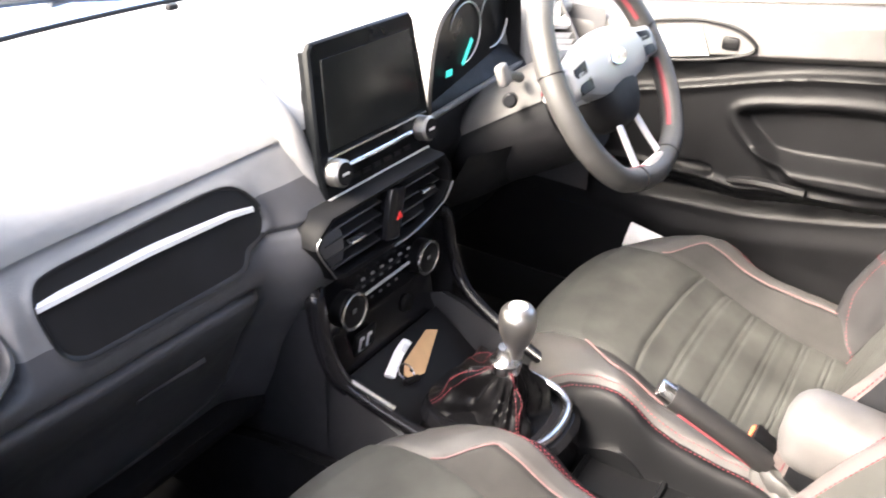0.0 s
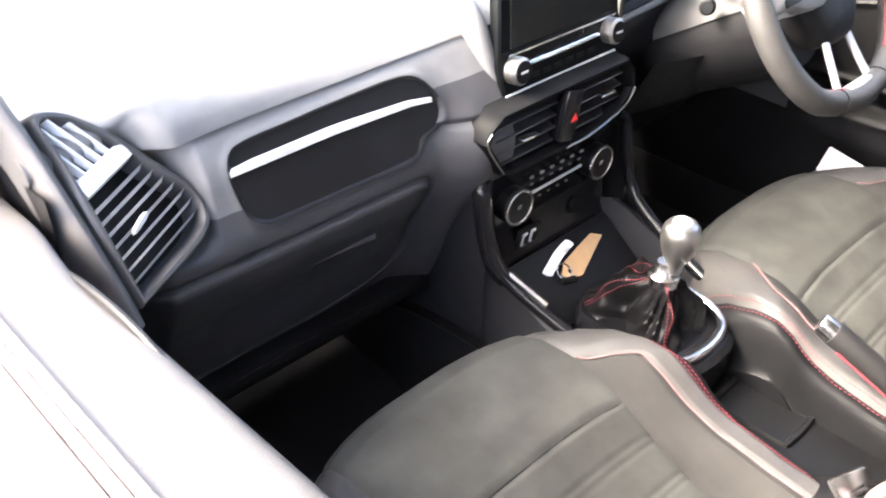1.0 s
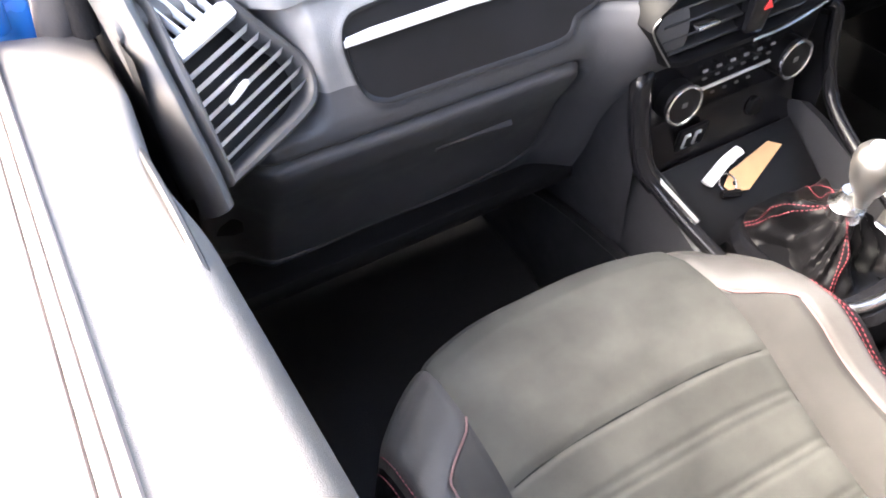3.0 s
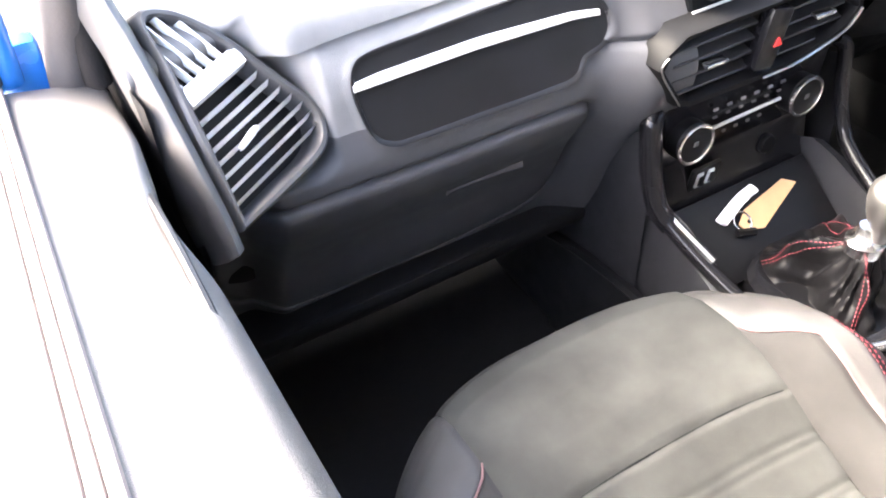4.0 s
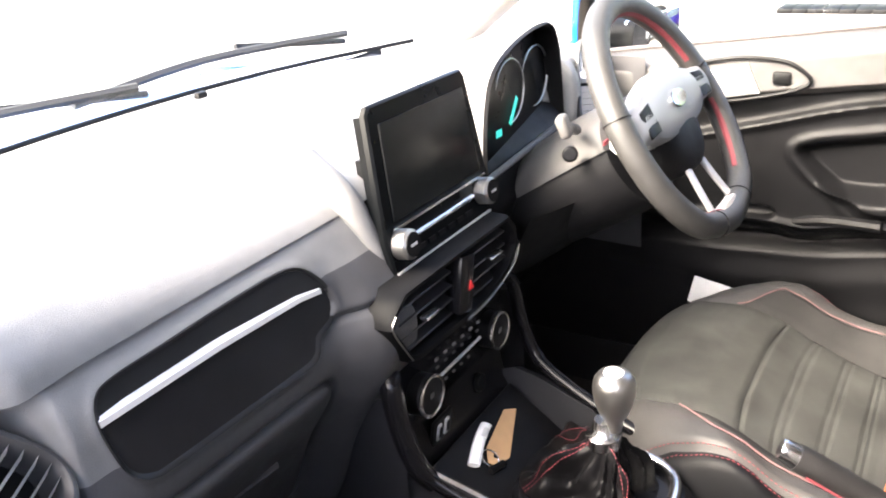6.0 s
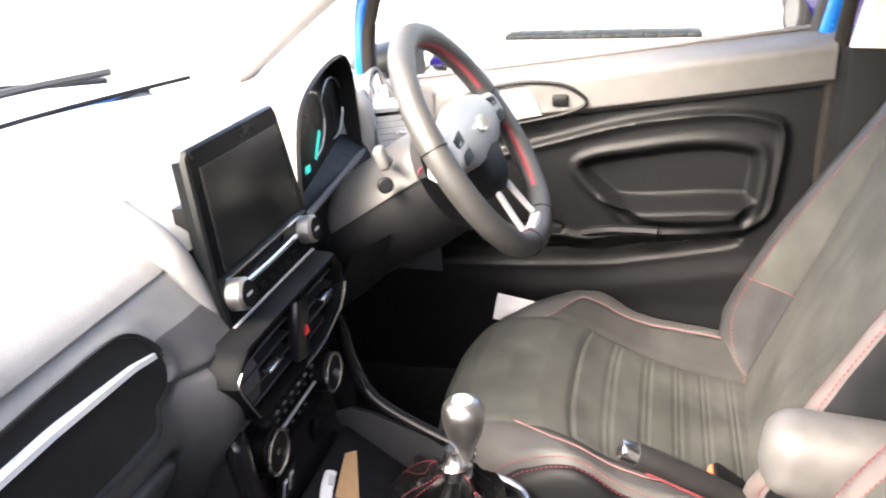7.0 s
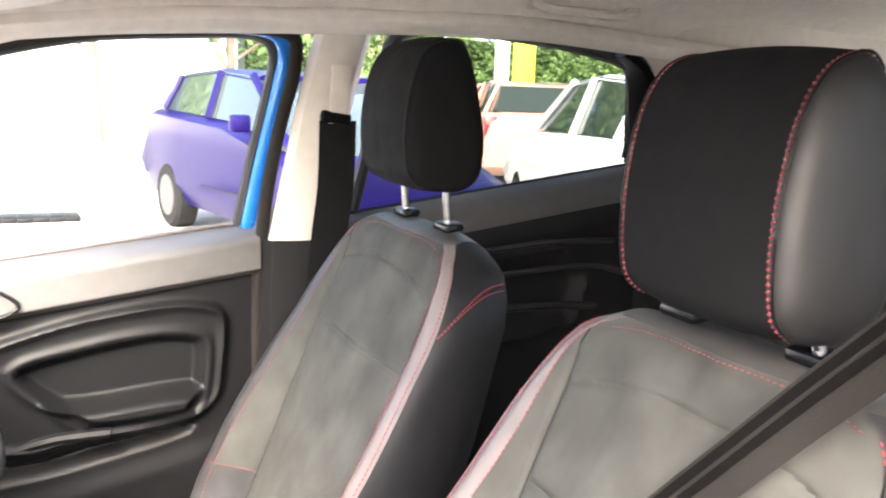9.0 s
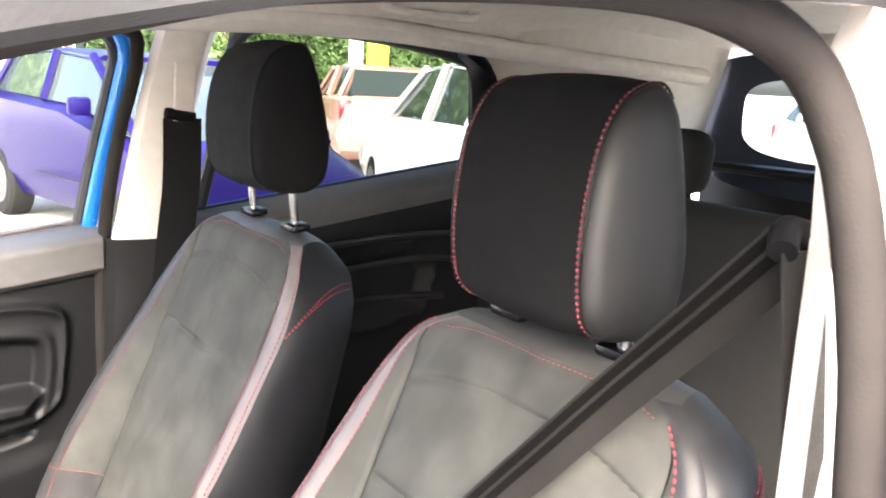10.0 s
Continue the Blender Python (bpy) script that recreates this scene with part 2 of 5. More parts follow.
def outline(poly, n):
    """A closed outline rounded through its corner points."""
    p = [Vector((a, b, 0)) for a, b in poly]
    m, out = len(p), []
    for k in range(n):
        f = k / n * m
        i, t = int(f), f - int(f)
        p0, p1, p2, p3 = p[i - 1], p[i % m], p[(i + 1) % m], p[(i + 2) % m]
        q = 0.5 * ((2 * p1) + (p2 - p0) * t + (2 * p0 - 5 * p1 + 4 * p2 - p3) * t * t + (3 * p1 - p0 - 3 * p2 + p3) * t ** 3)
        out.append((q.x, q.y))
    return out


def vinside(poly, y, z):
    """Signed distance of whole arrays to a closed outline: positive inside."""
    best, odd = np.full(y.shape, 9.0), np.zeros(y.shape, bool)
    for (y0, z0), (y1, z1) in zip(poly, poly[1:] + poly[:1]):
        dy, dz = y1 - y0, z1 - z0
        t = np.clip(((y - y0) * dy + (z - z0) * dz) / (dy * dy + dz * dz + 1e-12), 0, 1)
        best = np.minimum(best, np.hypot(y - y0 - t * dy, z - z0 - t * dz))
        cross = ((z0 > z) != (z1 > z)) & (y < dy * (z - z0) / (dz if abs(dz) > 1e-9 else 1e-9) + y0)
        odd ^= cross
    return np.where(odd, best, -best)


def sheet(x, y, z, keep=None):
    """A sheet over three arrays of the same shape, or the kept part of it."""
    bm = bmesh.new()
    nu, nv = x.shape
    vs = [[bm.verts.new((x[i, j], y[i, j], z[i, j])) for j in range(nv)] for i in range(nu)]
    for i in range(nu - 1):
        for j in range(nv - 1):
            if keep is None or keep[i, j]:
                bm.faces.new((vs[i][j], vs[i + 1][j], vs[i + 1][j + 1], vs[i][j + 1]))
    if keep is not None:
        bmesh.ops.delete(bm, geom=[v for v in bm.verts if not v.link_faces], context="VERTS")
    return bm


def stitches(line, length, gap, r, normal=None):
    """Single raised stitches along a line of points."""
    line = [Vector(p) for p in line]
    bm = bmesh.new()
    run, nxt = 0.0, 0.0
    for p, q in zip(line, line[1:]):
        d = (q - p).length
        while nxt < run + d:
            c = p + (q - p) * ((nxt - run) / d)
            w = (q - p).normalized() * length / 2
            a = w.orthogonal().normalized() * r
            b = w.normalized().cross(a).normalized() * r
            e0 = [bm.verts.new(c - w * 1.0 + v * 0.4) for v in (a, b, -a, -b)]
            e1 = [bm.verts.new(c + v) for v in (a, b, -a, -b)]
            e2 = [bm.verts.new(c + w * 1.0 + v * 0.4) for v in (a, b, -a, -b)]
            for m, n in ((e0, e1), (e1, e2)):
                for k in range(4):
                    bm.faces.new((m[k], m[(k + 1) % 4], n[(k + 1) % 4], n[k]))
            bm.faces.new(e0), bm.faces.new(e2)
            nxt += length + gap
        run += d
    return bm


# ---- setting: ground and outside ----
ground = tagged(part("ground", surface(60, 60, lambda u, v: (-300 + 600 * u, -300 + 600 * v, 0)),
                     material("pale worn tarmac", (0.32, 0.31, 0.29), 0.85, vary=0.25, scale=2.0, bump=0.5, bump_scale=60)),
                "pale worn tarmac of a car park", "ground", kind="structure")

# ---- setting: car shell ----
floor = tagged(part("floor", rbox(0, -0.25, 0.36, 1.5, 3.0, 0.04, 0.01), CARPET), "black carpeted car floor", "floor", kind="structure")
bulkhead = tagged(part("bulkhead", loft([[(x, y, z) for x in (-0.76, 0.76)] for y, z in ((0.98, 0.37), (1.14, 0.48), (1.22, 0.72), (1.25, 1.04))], closed=False), CARPET),
                  "black carpeted front bulkhead", "bulkhead", kind="structure")
for s in (-1, 1):
    tagged(part("kick_panel", loft([[(s * 0.705, y, z) for y in (0.70, 0.95, 1.28)] for z in (0.37, 0.7, 1.02)], closed=False), UNDER), "dark plastic footwell kick panel", "kick panel", kind="structure")
    tagged(part("body_sill", loft([[(s * 0.66, y, 0.38), (s * 0.70, y, 0.46), (s * 0.78, y, 0.44), (s * 0.84, y, 0.40), (s * 0.84, y, 0.28)] for y in (-1.0, 0.0, 1.0)], closed=False), UNDER), "dark door sill of the car body", "sill", kind="structure")
    tagged(part("front_wing", loft([[(s * 0.76, y, 1.03 - 0.06 * (y - 0.9)), (s * 0.82, y, 1.0 - 0.06 * (y - 0.9)), (s * 0.87, y, 0.85), (s * 0.87, y, 0.7)] for y in (0.92, 1.3, 1.9)], closed=False), PAINT), "bright blue painted front wing", "wing", kind="structure")
for s in (-1, 1):
    tagged(part("hinge_pillar", rbox(s * 0.738, 0.80, 0.985, 0.074, 0.03, 0.17, 0.008), PAINT), "bright blue painted hinge pillar", "pillar", kind="structure")
bonnet = tagged(part("bonnet", surface(16, 10, lambda u, v: (-0.78 + 1.56 * u, 1.33 + 0.75 * v, 1.045 - 0.12 * v ** 1.5 - 0.03 * (2 * u - 1) ** 2), 0.01), PAINT), "bright blue painted bonnet", "bonnet", kind="structure")


def roof_z(x, y):
    return 1.600 - 0.095 * abs(x / 0.62) ** 8 - 0.075 * ease(-0.05, 0.5, y) ** 1.3 - 0.03 * ease(-1.0, -1.75, y)


tagged(part("ceiling", surface(24, 40, lambda u, v: (lambda x, y: (x, y, roof_z(x, y)))(-0.63 + 1.26 * u, 0.40 - 2.05 * v)), LINING),
       "grey beige fabric headlining of the car", "headlining", kind="structure")
tagged(part("roof", surface(16, 24, lambda u, v: (lambda x, y: (x, y, roof_z(x * 0.93, y) + 0.035))(-0.67 + 1.34 * u, 0.42 - 2.15 * v), 0.01), PAINT),
       "bright blue painted car roof skin", "roof", kind="structure")
tagged(part("windscreen_header", tube([(-0.58, 0.40, 1.475), (-0.3, 0.43, 1.505), (0, 0.44, 1.512), (0.3, 0.43, 1.505), (0.58, 0.40, 1.475)], 0.03, 10, 24, 0.6), LINING), "pale windscreen header rail", "header rail", kind="structure")
windscreen = tagged(part("windscreen", surface(16, 12, lambda u, v: ((-0.70 + 1.4 * u) * (1 - 0.16 * v), 1.30 - 0.86 * v - 0.20 * (2 * u - 1) ** 2 * (1 - 0.7 * v), 1.065 + 0.455 * v - 0.03 * (2 * u - 1) ** 2 * v)), GLASS),
                    "clear curved windscreen", "windscreen", kind="structure")
windscreen.visible_shadow = False
for s in (-1, 1):
    tagged(part("a_pillar", tube([(s * 0.665, 0.99, 1.09), (s * 0.660, 0.86, 1.19), (s * 0.632, 0.62, 1.355), (s * 0.595, 0.40, 1.46)], 0.055, 12, 24, 0.5), BEIGE), "pale grey windscreen pillar trim", "pillar", kind="structure")
    # roof rail trim over the doors
    tagged(part("roof_rail", tube([(s * 0.60, 0.42, 1.455), (s * 0.615, 0.2, 1.482), (s * 0.61, -0.1, 1.50), (s * 0.60, -0.5, 1.513), (s * 0.59, -0.9, 1.49), (s * 0.57, -1.5, 1.46)], 0.028, 10, 30, 0.8), LINING), "grey beige roof rail trim", "roof rail", kind="structure")
    # B pillar: pale upper, black lower, body seal
    inb = 0.026 if s < 0 else 0.0
    b = thing("b_pillar", "pale upper and black lower door pillar trim", "pillar", kind="structure")
    part("upper_trim", loft([[(s * (x0 + 0.02), y, z), (s * x0, y - 0.010, z), (s * (x0 - 0.010), y - 0.045, z), (s * (x0 - 0.004), y - 0.085, z), (s * (x0 + 0.05), y - 0.115, z)]
                             for x0, y, z in ((0.668 - inb * 1.4, -0.062 + inb / 2, 1.115), (0.657 - inb * 1.4, -0.08 + inb / 2, 1.22), (0.641 - inb * 1.4, -0.105 + inb / 2, 1.36), (0.622 - inb * 1.3, -0.122 + inb / 2, 1.45), (0.598, -0.135, 1.52))], closed=False), BEIGE, b, "pale grey upper pillar trim")
    part("lower_trim", loft([[(s * (x0 + 0.02), y + 0.062, z), (s * x0, y + 0.048, z), (s * (x0 - 0.012), y, z), (s * (x0 - 0.01), y - 0.08, z), (s * (x0 + 0.03), y - 0.10, z)]
                             for x0, y, z in ((0.69, -0.10, 0.42), (0.68, -0.105, 0.8), (0.664, -0.112, 1.118))], closed=False), UNDER, b, "black lower pillar trim")
    part("door_seal", tube([(s * 0.71, -0.045, 0.45), (s * 0.708, -0.043, 0.9)] + ([(0.695, -0.052, 1.13), (0.675, -0.075, 1.30), (0.643, -0.098, 1.43), (0.625, -0.07, 1.482), (0.625, 0.1, 1.476), (0.632, 0.3, 1.452), (0.655, 0.5, 1.385)] if s > 0 else [(-0.687, -0.048, 1.15), (-0.680, -0.052, 1.213), (-0.670, -0.055, 1.295), (-0.658, -0.054, 1.36), (-0.645, -0.048, 1.41), (-0.632, -0.022, 1.450), (-0.628, 0.06, 1.470), (-0.632, 0.2, 1.464), (-0.640, 0.3, 1.444), (-0.655, 0.5, 1.377)]) + [ (s * (0.68 - inb * 0.5), 0.68, 1.27), (s * (0.708 - inb * 1.5), 0.745, 1.16), (s * (0.715 - inb * 1.8), 0.757, 1.03)], 0.012 if s > 0 else 0.0125, 10, 90), material("grey brown door seal", (0.017, 0.0152, 0.0142), 0.85, bump=0.2, spec=0.1), b, "grey brown flocked door seal")
    if s < 0:
        part("front_post", tube([(-0.695, 0.775, 0.95), (-0.688, 0.770, 1.03), (-0.676, 0.760, 1.09), (-0.658, 0.735, 1.17), (-0.640, 0.690, 1.25)], 0.019, 10, 24), material("grey brown post trim", (0.045, 0.039, 0.036), 0.8, bump=0.2), b, "grey brown flocked post")
    if s > 0:
        part("belt_slide", plate([(s * 0.604, -0.150, 1.43), (s * 0.604, -0.186, 1.43), (s * 0.618, -0.186, 1.33), (s * 0.618, -0.150, 1.33)], (-s, 0, 0), 0.006, 0.006), BEIGE, b)


# ---- doors (front pair, mirror images) ----
def belt(y):
    return 1.14 - 0.08 * (y + 0.04) / 0.68


ARM = [(0.80, 0.86), (0.60, 0.905), (0.44, 0.945), (0.28, 0.987), (0.13, 1.006), (0.045, 0.998), (0.018, 0.97), (0.024, 0.88), (0.038, 0.82), (0.10, 0.792), (0.26, 0.780),
       (0.34, 0.767), (0.40, 0.772), (0.48, 0.775), (0.60, 0.77), (0.80, 0.76)]
POCKET = [(0.362, 0.908), (0.25, 0.938), (0.147, 0.951), (0.075, 0.945), (0.054, 0.925), (0.058, 0.86), (0.070, 0.818), (0.10, 0.800), (0.238, 0.795), (0.30, 0.838)]
REST = [(0.330, 0.852), (0.25, 0.850), (0.12, 0.858), (0.062, 0.852), (0.072, 0.815), (0.10, 0.797), (0.238, 0.793), (0.285, 0.82)]
SLOT = [(0.70, 0.755), (0.42, 0.757), (0.34, 0.750), (0.26, 0.766), (0.09, 0.780), (0.078, 0.768), (0.10, 0.755), (0.24, 0.728), (0.36, 0.712), (0.70, 0.70)]
BIN = [(0.80, 0.70), (0.37, 0.70), (0.30, 0.71), (0.0, 0.765), (-0.08, 0.77), (-0.08, 0.3), (0.80, 0.3)]
TRAY = [(0.47, 0.800), (0.40, 0.800), (0.395, 0.778), (0.47, 0.778)]


def split(y):
    return 1.051 - 0.126 * (y + 0.027)


ARMR, POCKETR, RESTR, SLOTR, TRAYR = outline(ARM, 90), outline(POCKET, 70), outline(REST, 60), outline(SLOT, 60), outline(TRAY, 24)


def door_depth(y, z):
    """How far the inner face of the door stands from the car's middle, for whole arrays."""
    u = 0.702 + 0.02 * vease(0.45, 0.75, y)
    u = u - (0.022 + 0.02 * vease(0.45, 0.75, y)) * vease(-0.004, 0.014, z - split(y))
    u = u - 0.017 * vease(0.50, 0.66, y) * vease(0.0, 0.03, z - split(y)) * vease(0.0, 0.022, belt(y) - z)
    a = vinside(ARMR, y, z)
    u = u - 0.008 * vease(-0.008, 0.004, a) - 0.007 * vridge(a, 0.002, 0.009)
    p = vinside(POCKETR, y, z)
    u = u + 0.022 * vease(-0.002, 0.018, p) - 0.006 * vridge(p, -0.008, 0.009)
    u = u - 0.050 * vease(-0.004, 0.026, vinside(RESTR, y, z))
    u = u + 0.030 * vease(-0.004, 0.024, vinside(SLOTR, y, z)) + 0.015 * vease(0, 0.006, vinside(TRAYR, y, z))
    u = u - 0.007 * vease(0, 0.05, vinside(BIN, y, z))
    return u + 0.066 * np.maximum(0.0, (z - belt(y) + 0.034) / 0.034) ** 3


def front_door(side, name, label):
    d = thing(name, label, "car door")
    def panel(z0, z1, nu, nv):
        y, v = np.meshgrid(np.linspace(-0.045, 0.755, nu + 1), np.linspace(0, 1, nv + 1), indexing="ij")
        z = z0(y) + (z1(y) - z0(y)) * v
        lip = 0.020 * vease(0.62, 0.45, y) * vease(0.0, 0.004, z - split(y)) * vease(0.0, 0.06, belt(y) - z) if side < 0 else 0.0
        return sheet(side * (door_depth(y, z) - lip), y, z)
    part("inner_panel", panel(lambda y: 0.64 + 0 * y, split, 230, 130), HARD, d, "dark grained moulded door trim panel")
    part("kick_panel", panel(lambda y: 0.40 + 0 * y, lambda y: 0.64 + 0 * y, 20, 6), UNDER, d)
    part("upper_trim", panel(split, belt, 60, 60), TRIM, d, "grey grained upper door trim")
    part("belt_seal", join(*[tube([(side * u, y, belt(y) + h) for y in (-0.05, 0.2, 0.45, 0.76)], r, 8) for u, h, r in ((0.744, 0.003, 0.004), (0.752, 0.002, 0.004), (0.760, 0.001, 0.0035))]), BELTSEAL, d, "ribbed rubber window seal")
    part("belt_ledge", surface(20, 6, lambda u, v: (side * (0.753 + 0.045 * v), -0.05 + 0.82 * u, belt(-0.05 + 0.82 * u) - 0.004 - 0.010 * v * v)), TRIM, d)
    def skin(u, v):
        y = -0.09 + 1.0 * u
        z = 0.33 + (belt(y) - 0.012 - 0.33) * v
        return (side * (0.872 - 0.075 * ease(0.7, 1.0, v) ** 1.5 - 0.03 * ease(0.3, 0, v)), y, z)
    part("outer_skin", surface(20, 20, skin, 0.003), PAINT, d, "bright blue painted outer skin")
    line = [(0.742, -0.022, 1.13), (0.72, -0.045, 1.26), (0.692, -0.068, 1.38), (0.676, -0.075, 1.445), (0.668, -0.045, 1.478), (0.662, 0.05, 1.478),
            (0.665, 0.25, 1.460), (0.68, 0.45, 1.405), (0.70, 0.60, 1.325), (0.722, 0.72, 1.235), (0.736, 0.755, 1.17), (0.745, 0.765, 1.05)]
    line = [(side * x, y, z) for x, y, z in line]
    mid = Vector((side * 0.7, 0.33, 1.28))
    def shifted(k, dx):
        return [tuple(Vector(p) + (Vector((0, mid.y - p[1], mid.z - p[2])).normalized() * k) + Vector((side * dx, 0, 0))) for p in line]
    part("window_frame", tube(shifted(-0.012, -0.01), 0.014, 10, 70), PAINT, d, "bright blue painted window frame")
    part("glass_run", tube(shifted(0.004, 0.004), 0.011, 8, 70), RUBBER, d, "black rubber glass channel")
    bez = [(0.605, 1.008), (0.56, 1.042), (0.47, 1.062), (0.40, 1.060), (0.365, 1.045), (0.352, 1.024), (0.40, 1.004), (0.50, 0.985), (0.57, 0.982)]
    part("handle_bezel", tube([(side * 0.676, y, z) for y, z in bez + bez[:1]], 0.0034, 8, 60), HARD, d)
    part("handle_recess", plate([(side * 0.689, y, z) for y, z in bez], (-side, 0, 0), 0.004), HARD, d)
    part("door_lever", plate([(side * 0.683, 0.590, 1.000), (side * 0.683, 0.57, 1.028), (side * 0.683, 0.45, 1.052), (side * 0.683, 0.428, 1.004), (side * 0.683, 0.50, 0.990)], (-side, 0, 0), 0.010, 0.006), SILVER, d, "bright chrome door lever")
    part("lock_button", rbox(side * 0.681, 0.395, 1.03, 0.012, 0.03, 0.022, 0.005), HARD, d)
    part("grab_rib", tube([(side * 0.70, 0.36, 0.775), (side * 0.685, 0.30, 0.79), (side * 0.675, 0.22, 0.793)], 0.010, 8, 12), HARD, d)
    return d


driver_door = front_door(1, "driver_door", "closed car door with dark grained trim panel and bright blue frame")
passenger_door = front_door(-1, "passenger_door", "closed car door with lowered window and dark grained trim")
pane = part("window_pane", surface(12, 10, lambda u, v: ((0.764 - 0.09 * v ** 1.3), -0.03 - 0.04 * v + (0.79 - 0.53 * ease(0.2, 1.0, v)) * u, 1.13 - 0.07 * u * (1 - v) + 0.34 * v)), GLASS, driver_door)
pane.visible_shadow = False

# ---- rear doors, rear quarter, tailgate ----
def rear_door(s):
    d = thing("rear_door", "closed rear car door with black trim and tinted window", "car door", "rear doors")
    def low(y):
        return 1.155 + (-0.24 - y) * 0.135
    def f(u, v):
        y = -0.20 - 0.75 * u
        z = 0.45 + (low(y) - 0.45) * v
        x = 0.705 - 0.012 * ease(0.80, 0.86, v) + 0.05 * ease(0.93, 1.0, v) ** 2
        a = inside([(-0.28, 0.98), (-0.5, 1.04), (-0.72, 1.06), (-0.78, 1.0), (-0.75, 0.9), (-0.5, 0.86), (-0.3, 0.88)], y, z)
        x += 0.018 * ease(0, 0.03, a) - 0.008 * bump_at(a, -0.008, 0.008)
        return (s * x, y, z)
    part("inner_panel", surface(80, 70, f), UNDER, d)
    for run, rr in ((((-0.25, 1.048), (-0.40, 1.060), (-0.55, 1.073), (-0.66, 1.080), (-0.84, 1.078)), 0.007), (((-0.30, 0.990), (-0.45, 1.006), (-0.60, 1.020), (-0.76, 1.025), (-0.87, 1.005)), 0.007), (((-0.36, 0.938), (-0.60, 0.943), (-0.80, 0.932)), 0.009)):
        part("trim_rib", tube([(s * 0.690, y, z) for y, z in run], rr, 8, 24), GLOSSRIB, d)
    part("upper_trim", surface(40, 10, lambda u, v: (lambda y: (s * (0.690 + 0.035 * v ** 3), y, low(y) - 0.075 + 0.073 * v))(-0.21 - 0.72 * u)), RAIL, d, "dark grained upper trim")
    part("window_frame", tube([(s * 0.735, -0.24, 1.16), (s * 0.70, -0.265, 1.32), (s * 0.665, -0.29, 1.48), (s * 0.655, -0.40, 1.505), (s * 0.65, -0.62, 1.495), (s * 0.66, -0.80, 1.465), (s * 0.675, -0.875, 1.43), (s * 0.70, -0.91, 1.33), (s * 0.735, -0.90, 1.245)], 0.013, 8, 60), RUBBER, d)
    p = part("window_pane", surface(8, 6, lambda u, v: (s * (0.745 - 0.085 * v), -0.25 - 0.65 * u - 0.02 * v, low(-0.25 - 0.65 * u) - 0.01 + (1.50 - low(-0.25 - 0.65 * u)) * v)), TINTED, d, "tinted window glass")
    p.visible_shadow = False
    part("outer_skin", surface(12, 10, lambda u, v: (s * (0.872 - 0.08 * ease(0.7, 1, v)), -0.12 - 0.85 * u, 0.33 + (low(-0.12 - 0.85 * u) - 0.34) * v), 0.003), PAINT, d)
    return d


rear_door(1)
rear_door(-1)
for s in (-1, 1):
    tagged(part("rear_quarter", loft([[(s * 0.715, -0.90, z), (s * 0.66, -1.0, z), (s * 0.62, -1.25, z), (s * 0.60, -1.55, z)] for z in (0.4, 1.0, 1.25)], closed=False), UNDER), "black rear quarter trim", "quarter trim", kind="structure")
    tagged(part("c_pillar", loft([[(s * x0, -0.885 + dy, z), (s * (x0 - 0.06), -0.96 + dy, z), (s * (x0 - 0.09), -1.2, z), (s * (x0 - 0.10), -1.58, z)] for x0, dy, z in ((0.72, 0.0, 1.24), (0.70, 0.0, 1.34), (0.675, 0.02, 1.44), (0.66, 0.05, 1.50), (0.64, 0.06, 1.575))], closed=False), BEIGE), "pale grey rear pillar trim", "pillar", kind="structure")
    tagged(part("rear_window_corner", tube([(s * 0.70, -0.89, 1.26), (s * 0.685, -0.885, 1.36), (s * 0.66, -0.85, 1.445), (s * 0.645, -0.78, 1.485)], 0.035, 8, 16, 0.5), MATTE), "black rear window corner trim", "window trim", kind="structure")
tailgate = thing("tailgate", "blue inner tailgate coloured dark as in shade, with rounded rear window", "tailgate")
RGR = []
for i in range(72):
    c, n = math.cos(2 * math.pi * i / 72), math.sin(2 * math.pi * i / 72)
    RGR.append(((0.505 - 0.03 * max(0.0, -n)) * math.copysign(abs(c) ** 0.34, c), 1.366 + 0.102 * math.copysign(abs(n) ** 0.42, n)))


def gate_ring(k):
    return [(x * (1 + k * 0.28), -1.60 + 0.01 * k, 1.385 + (z - 1.385) * (1 + k * 0.75)) for x, z in RGR]


part("gate_frame", loft([gate_ring(0), gate_ring(0.04), gate_ring(0.5), gate_ring(1)], caps=False), SHADEDPAINT, tailgate, "blue painted frame round the rear glass, darkened as in shade")
part("rear_glass", plate([(x * 1.01, -1.604, 1.37 + (z - 1.37) * 1.02) for x, z in RGR], (0, -1, 0), 0.004), GLASS, tailgate).visible_shadow = False
tagged(part("rear_header", rbox(0, -1.625, 1.572, 1.30, 0.07, 0.07, 0.012), LINING), "grey beige rear header trim", "header rail", kind="structure")
part("gate_panel", rbox(0, -1.62, 0.80, 1.24, 0.04, 0.88, 0.01), UNDER, tailgate)
part("lower_ledge", tube([(-0.60, -1.55, 1.235), (0, -1.57, 1.24), (0.60, -1.55, 1.235)], 0.03, 8, 10, 0.5), UNDER, tailgate)

rear_seat = thing("rear_seat", "black rear bench seat with low headrests", "rear seat")
part("bench_cushion", rbox(0, -0.72, 0.56, 1.24, 0.5, 0.2, 0.05, 3), REARCLOTH, rear_seat)
part("bench_back", rbox(0, -1.02, 0.875, 1.24, 0.16, 0.68, 0.05, 3, turn(14)), REARCLOTH, rear_seat)
for x in (-0.32, 0.32):
    part("headrest", rbox(x, -1.08, 1.285, 0.22, 0.09, 0.13, 0.035, 3, turn(8)), REARCLOTH, rear_seat)
handle = thing("grab_handle", "folded pale plastic roof grab handle", "grab handle")
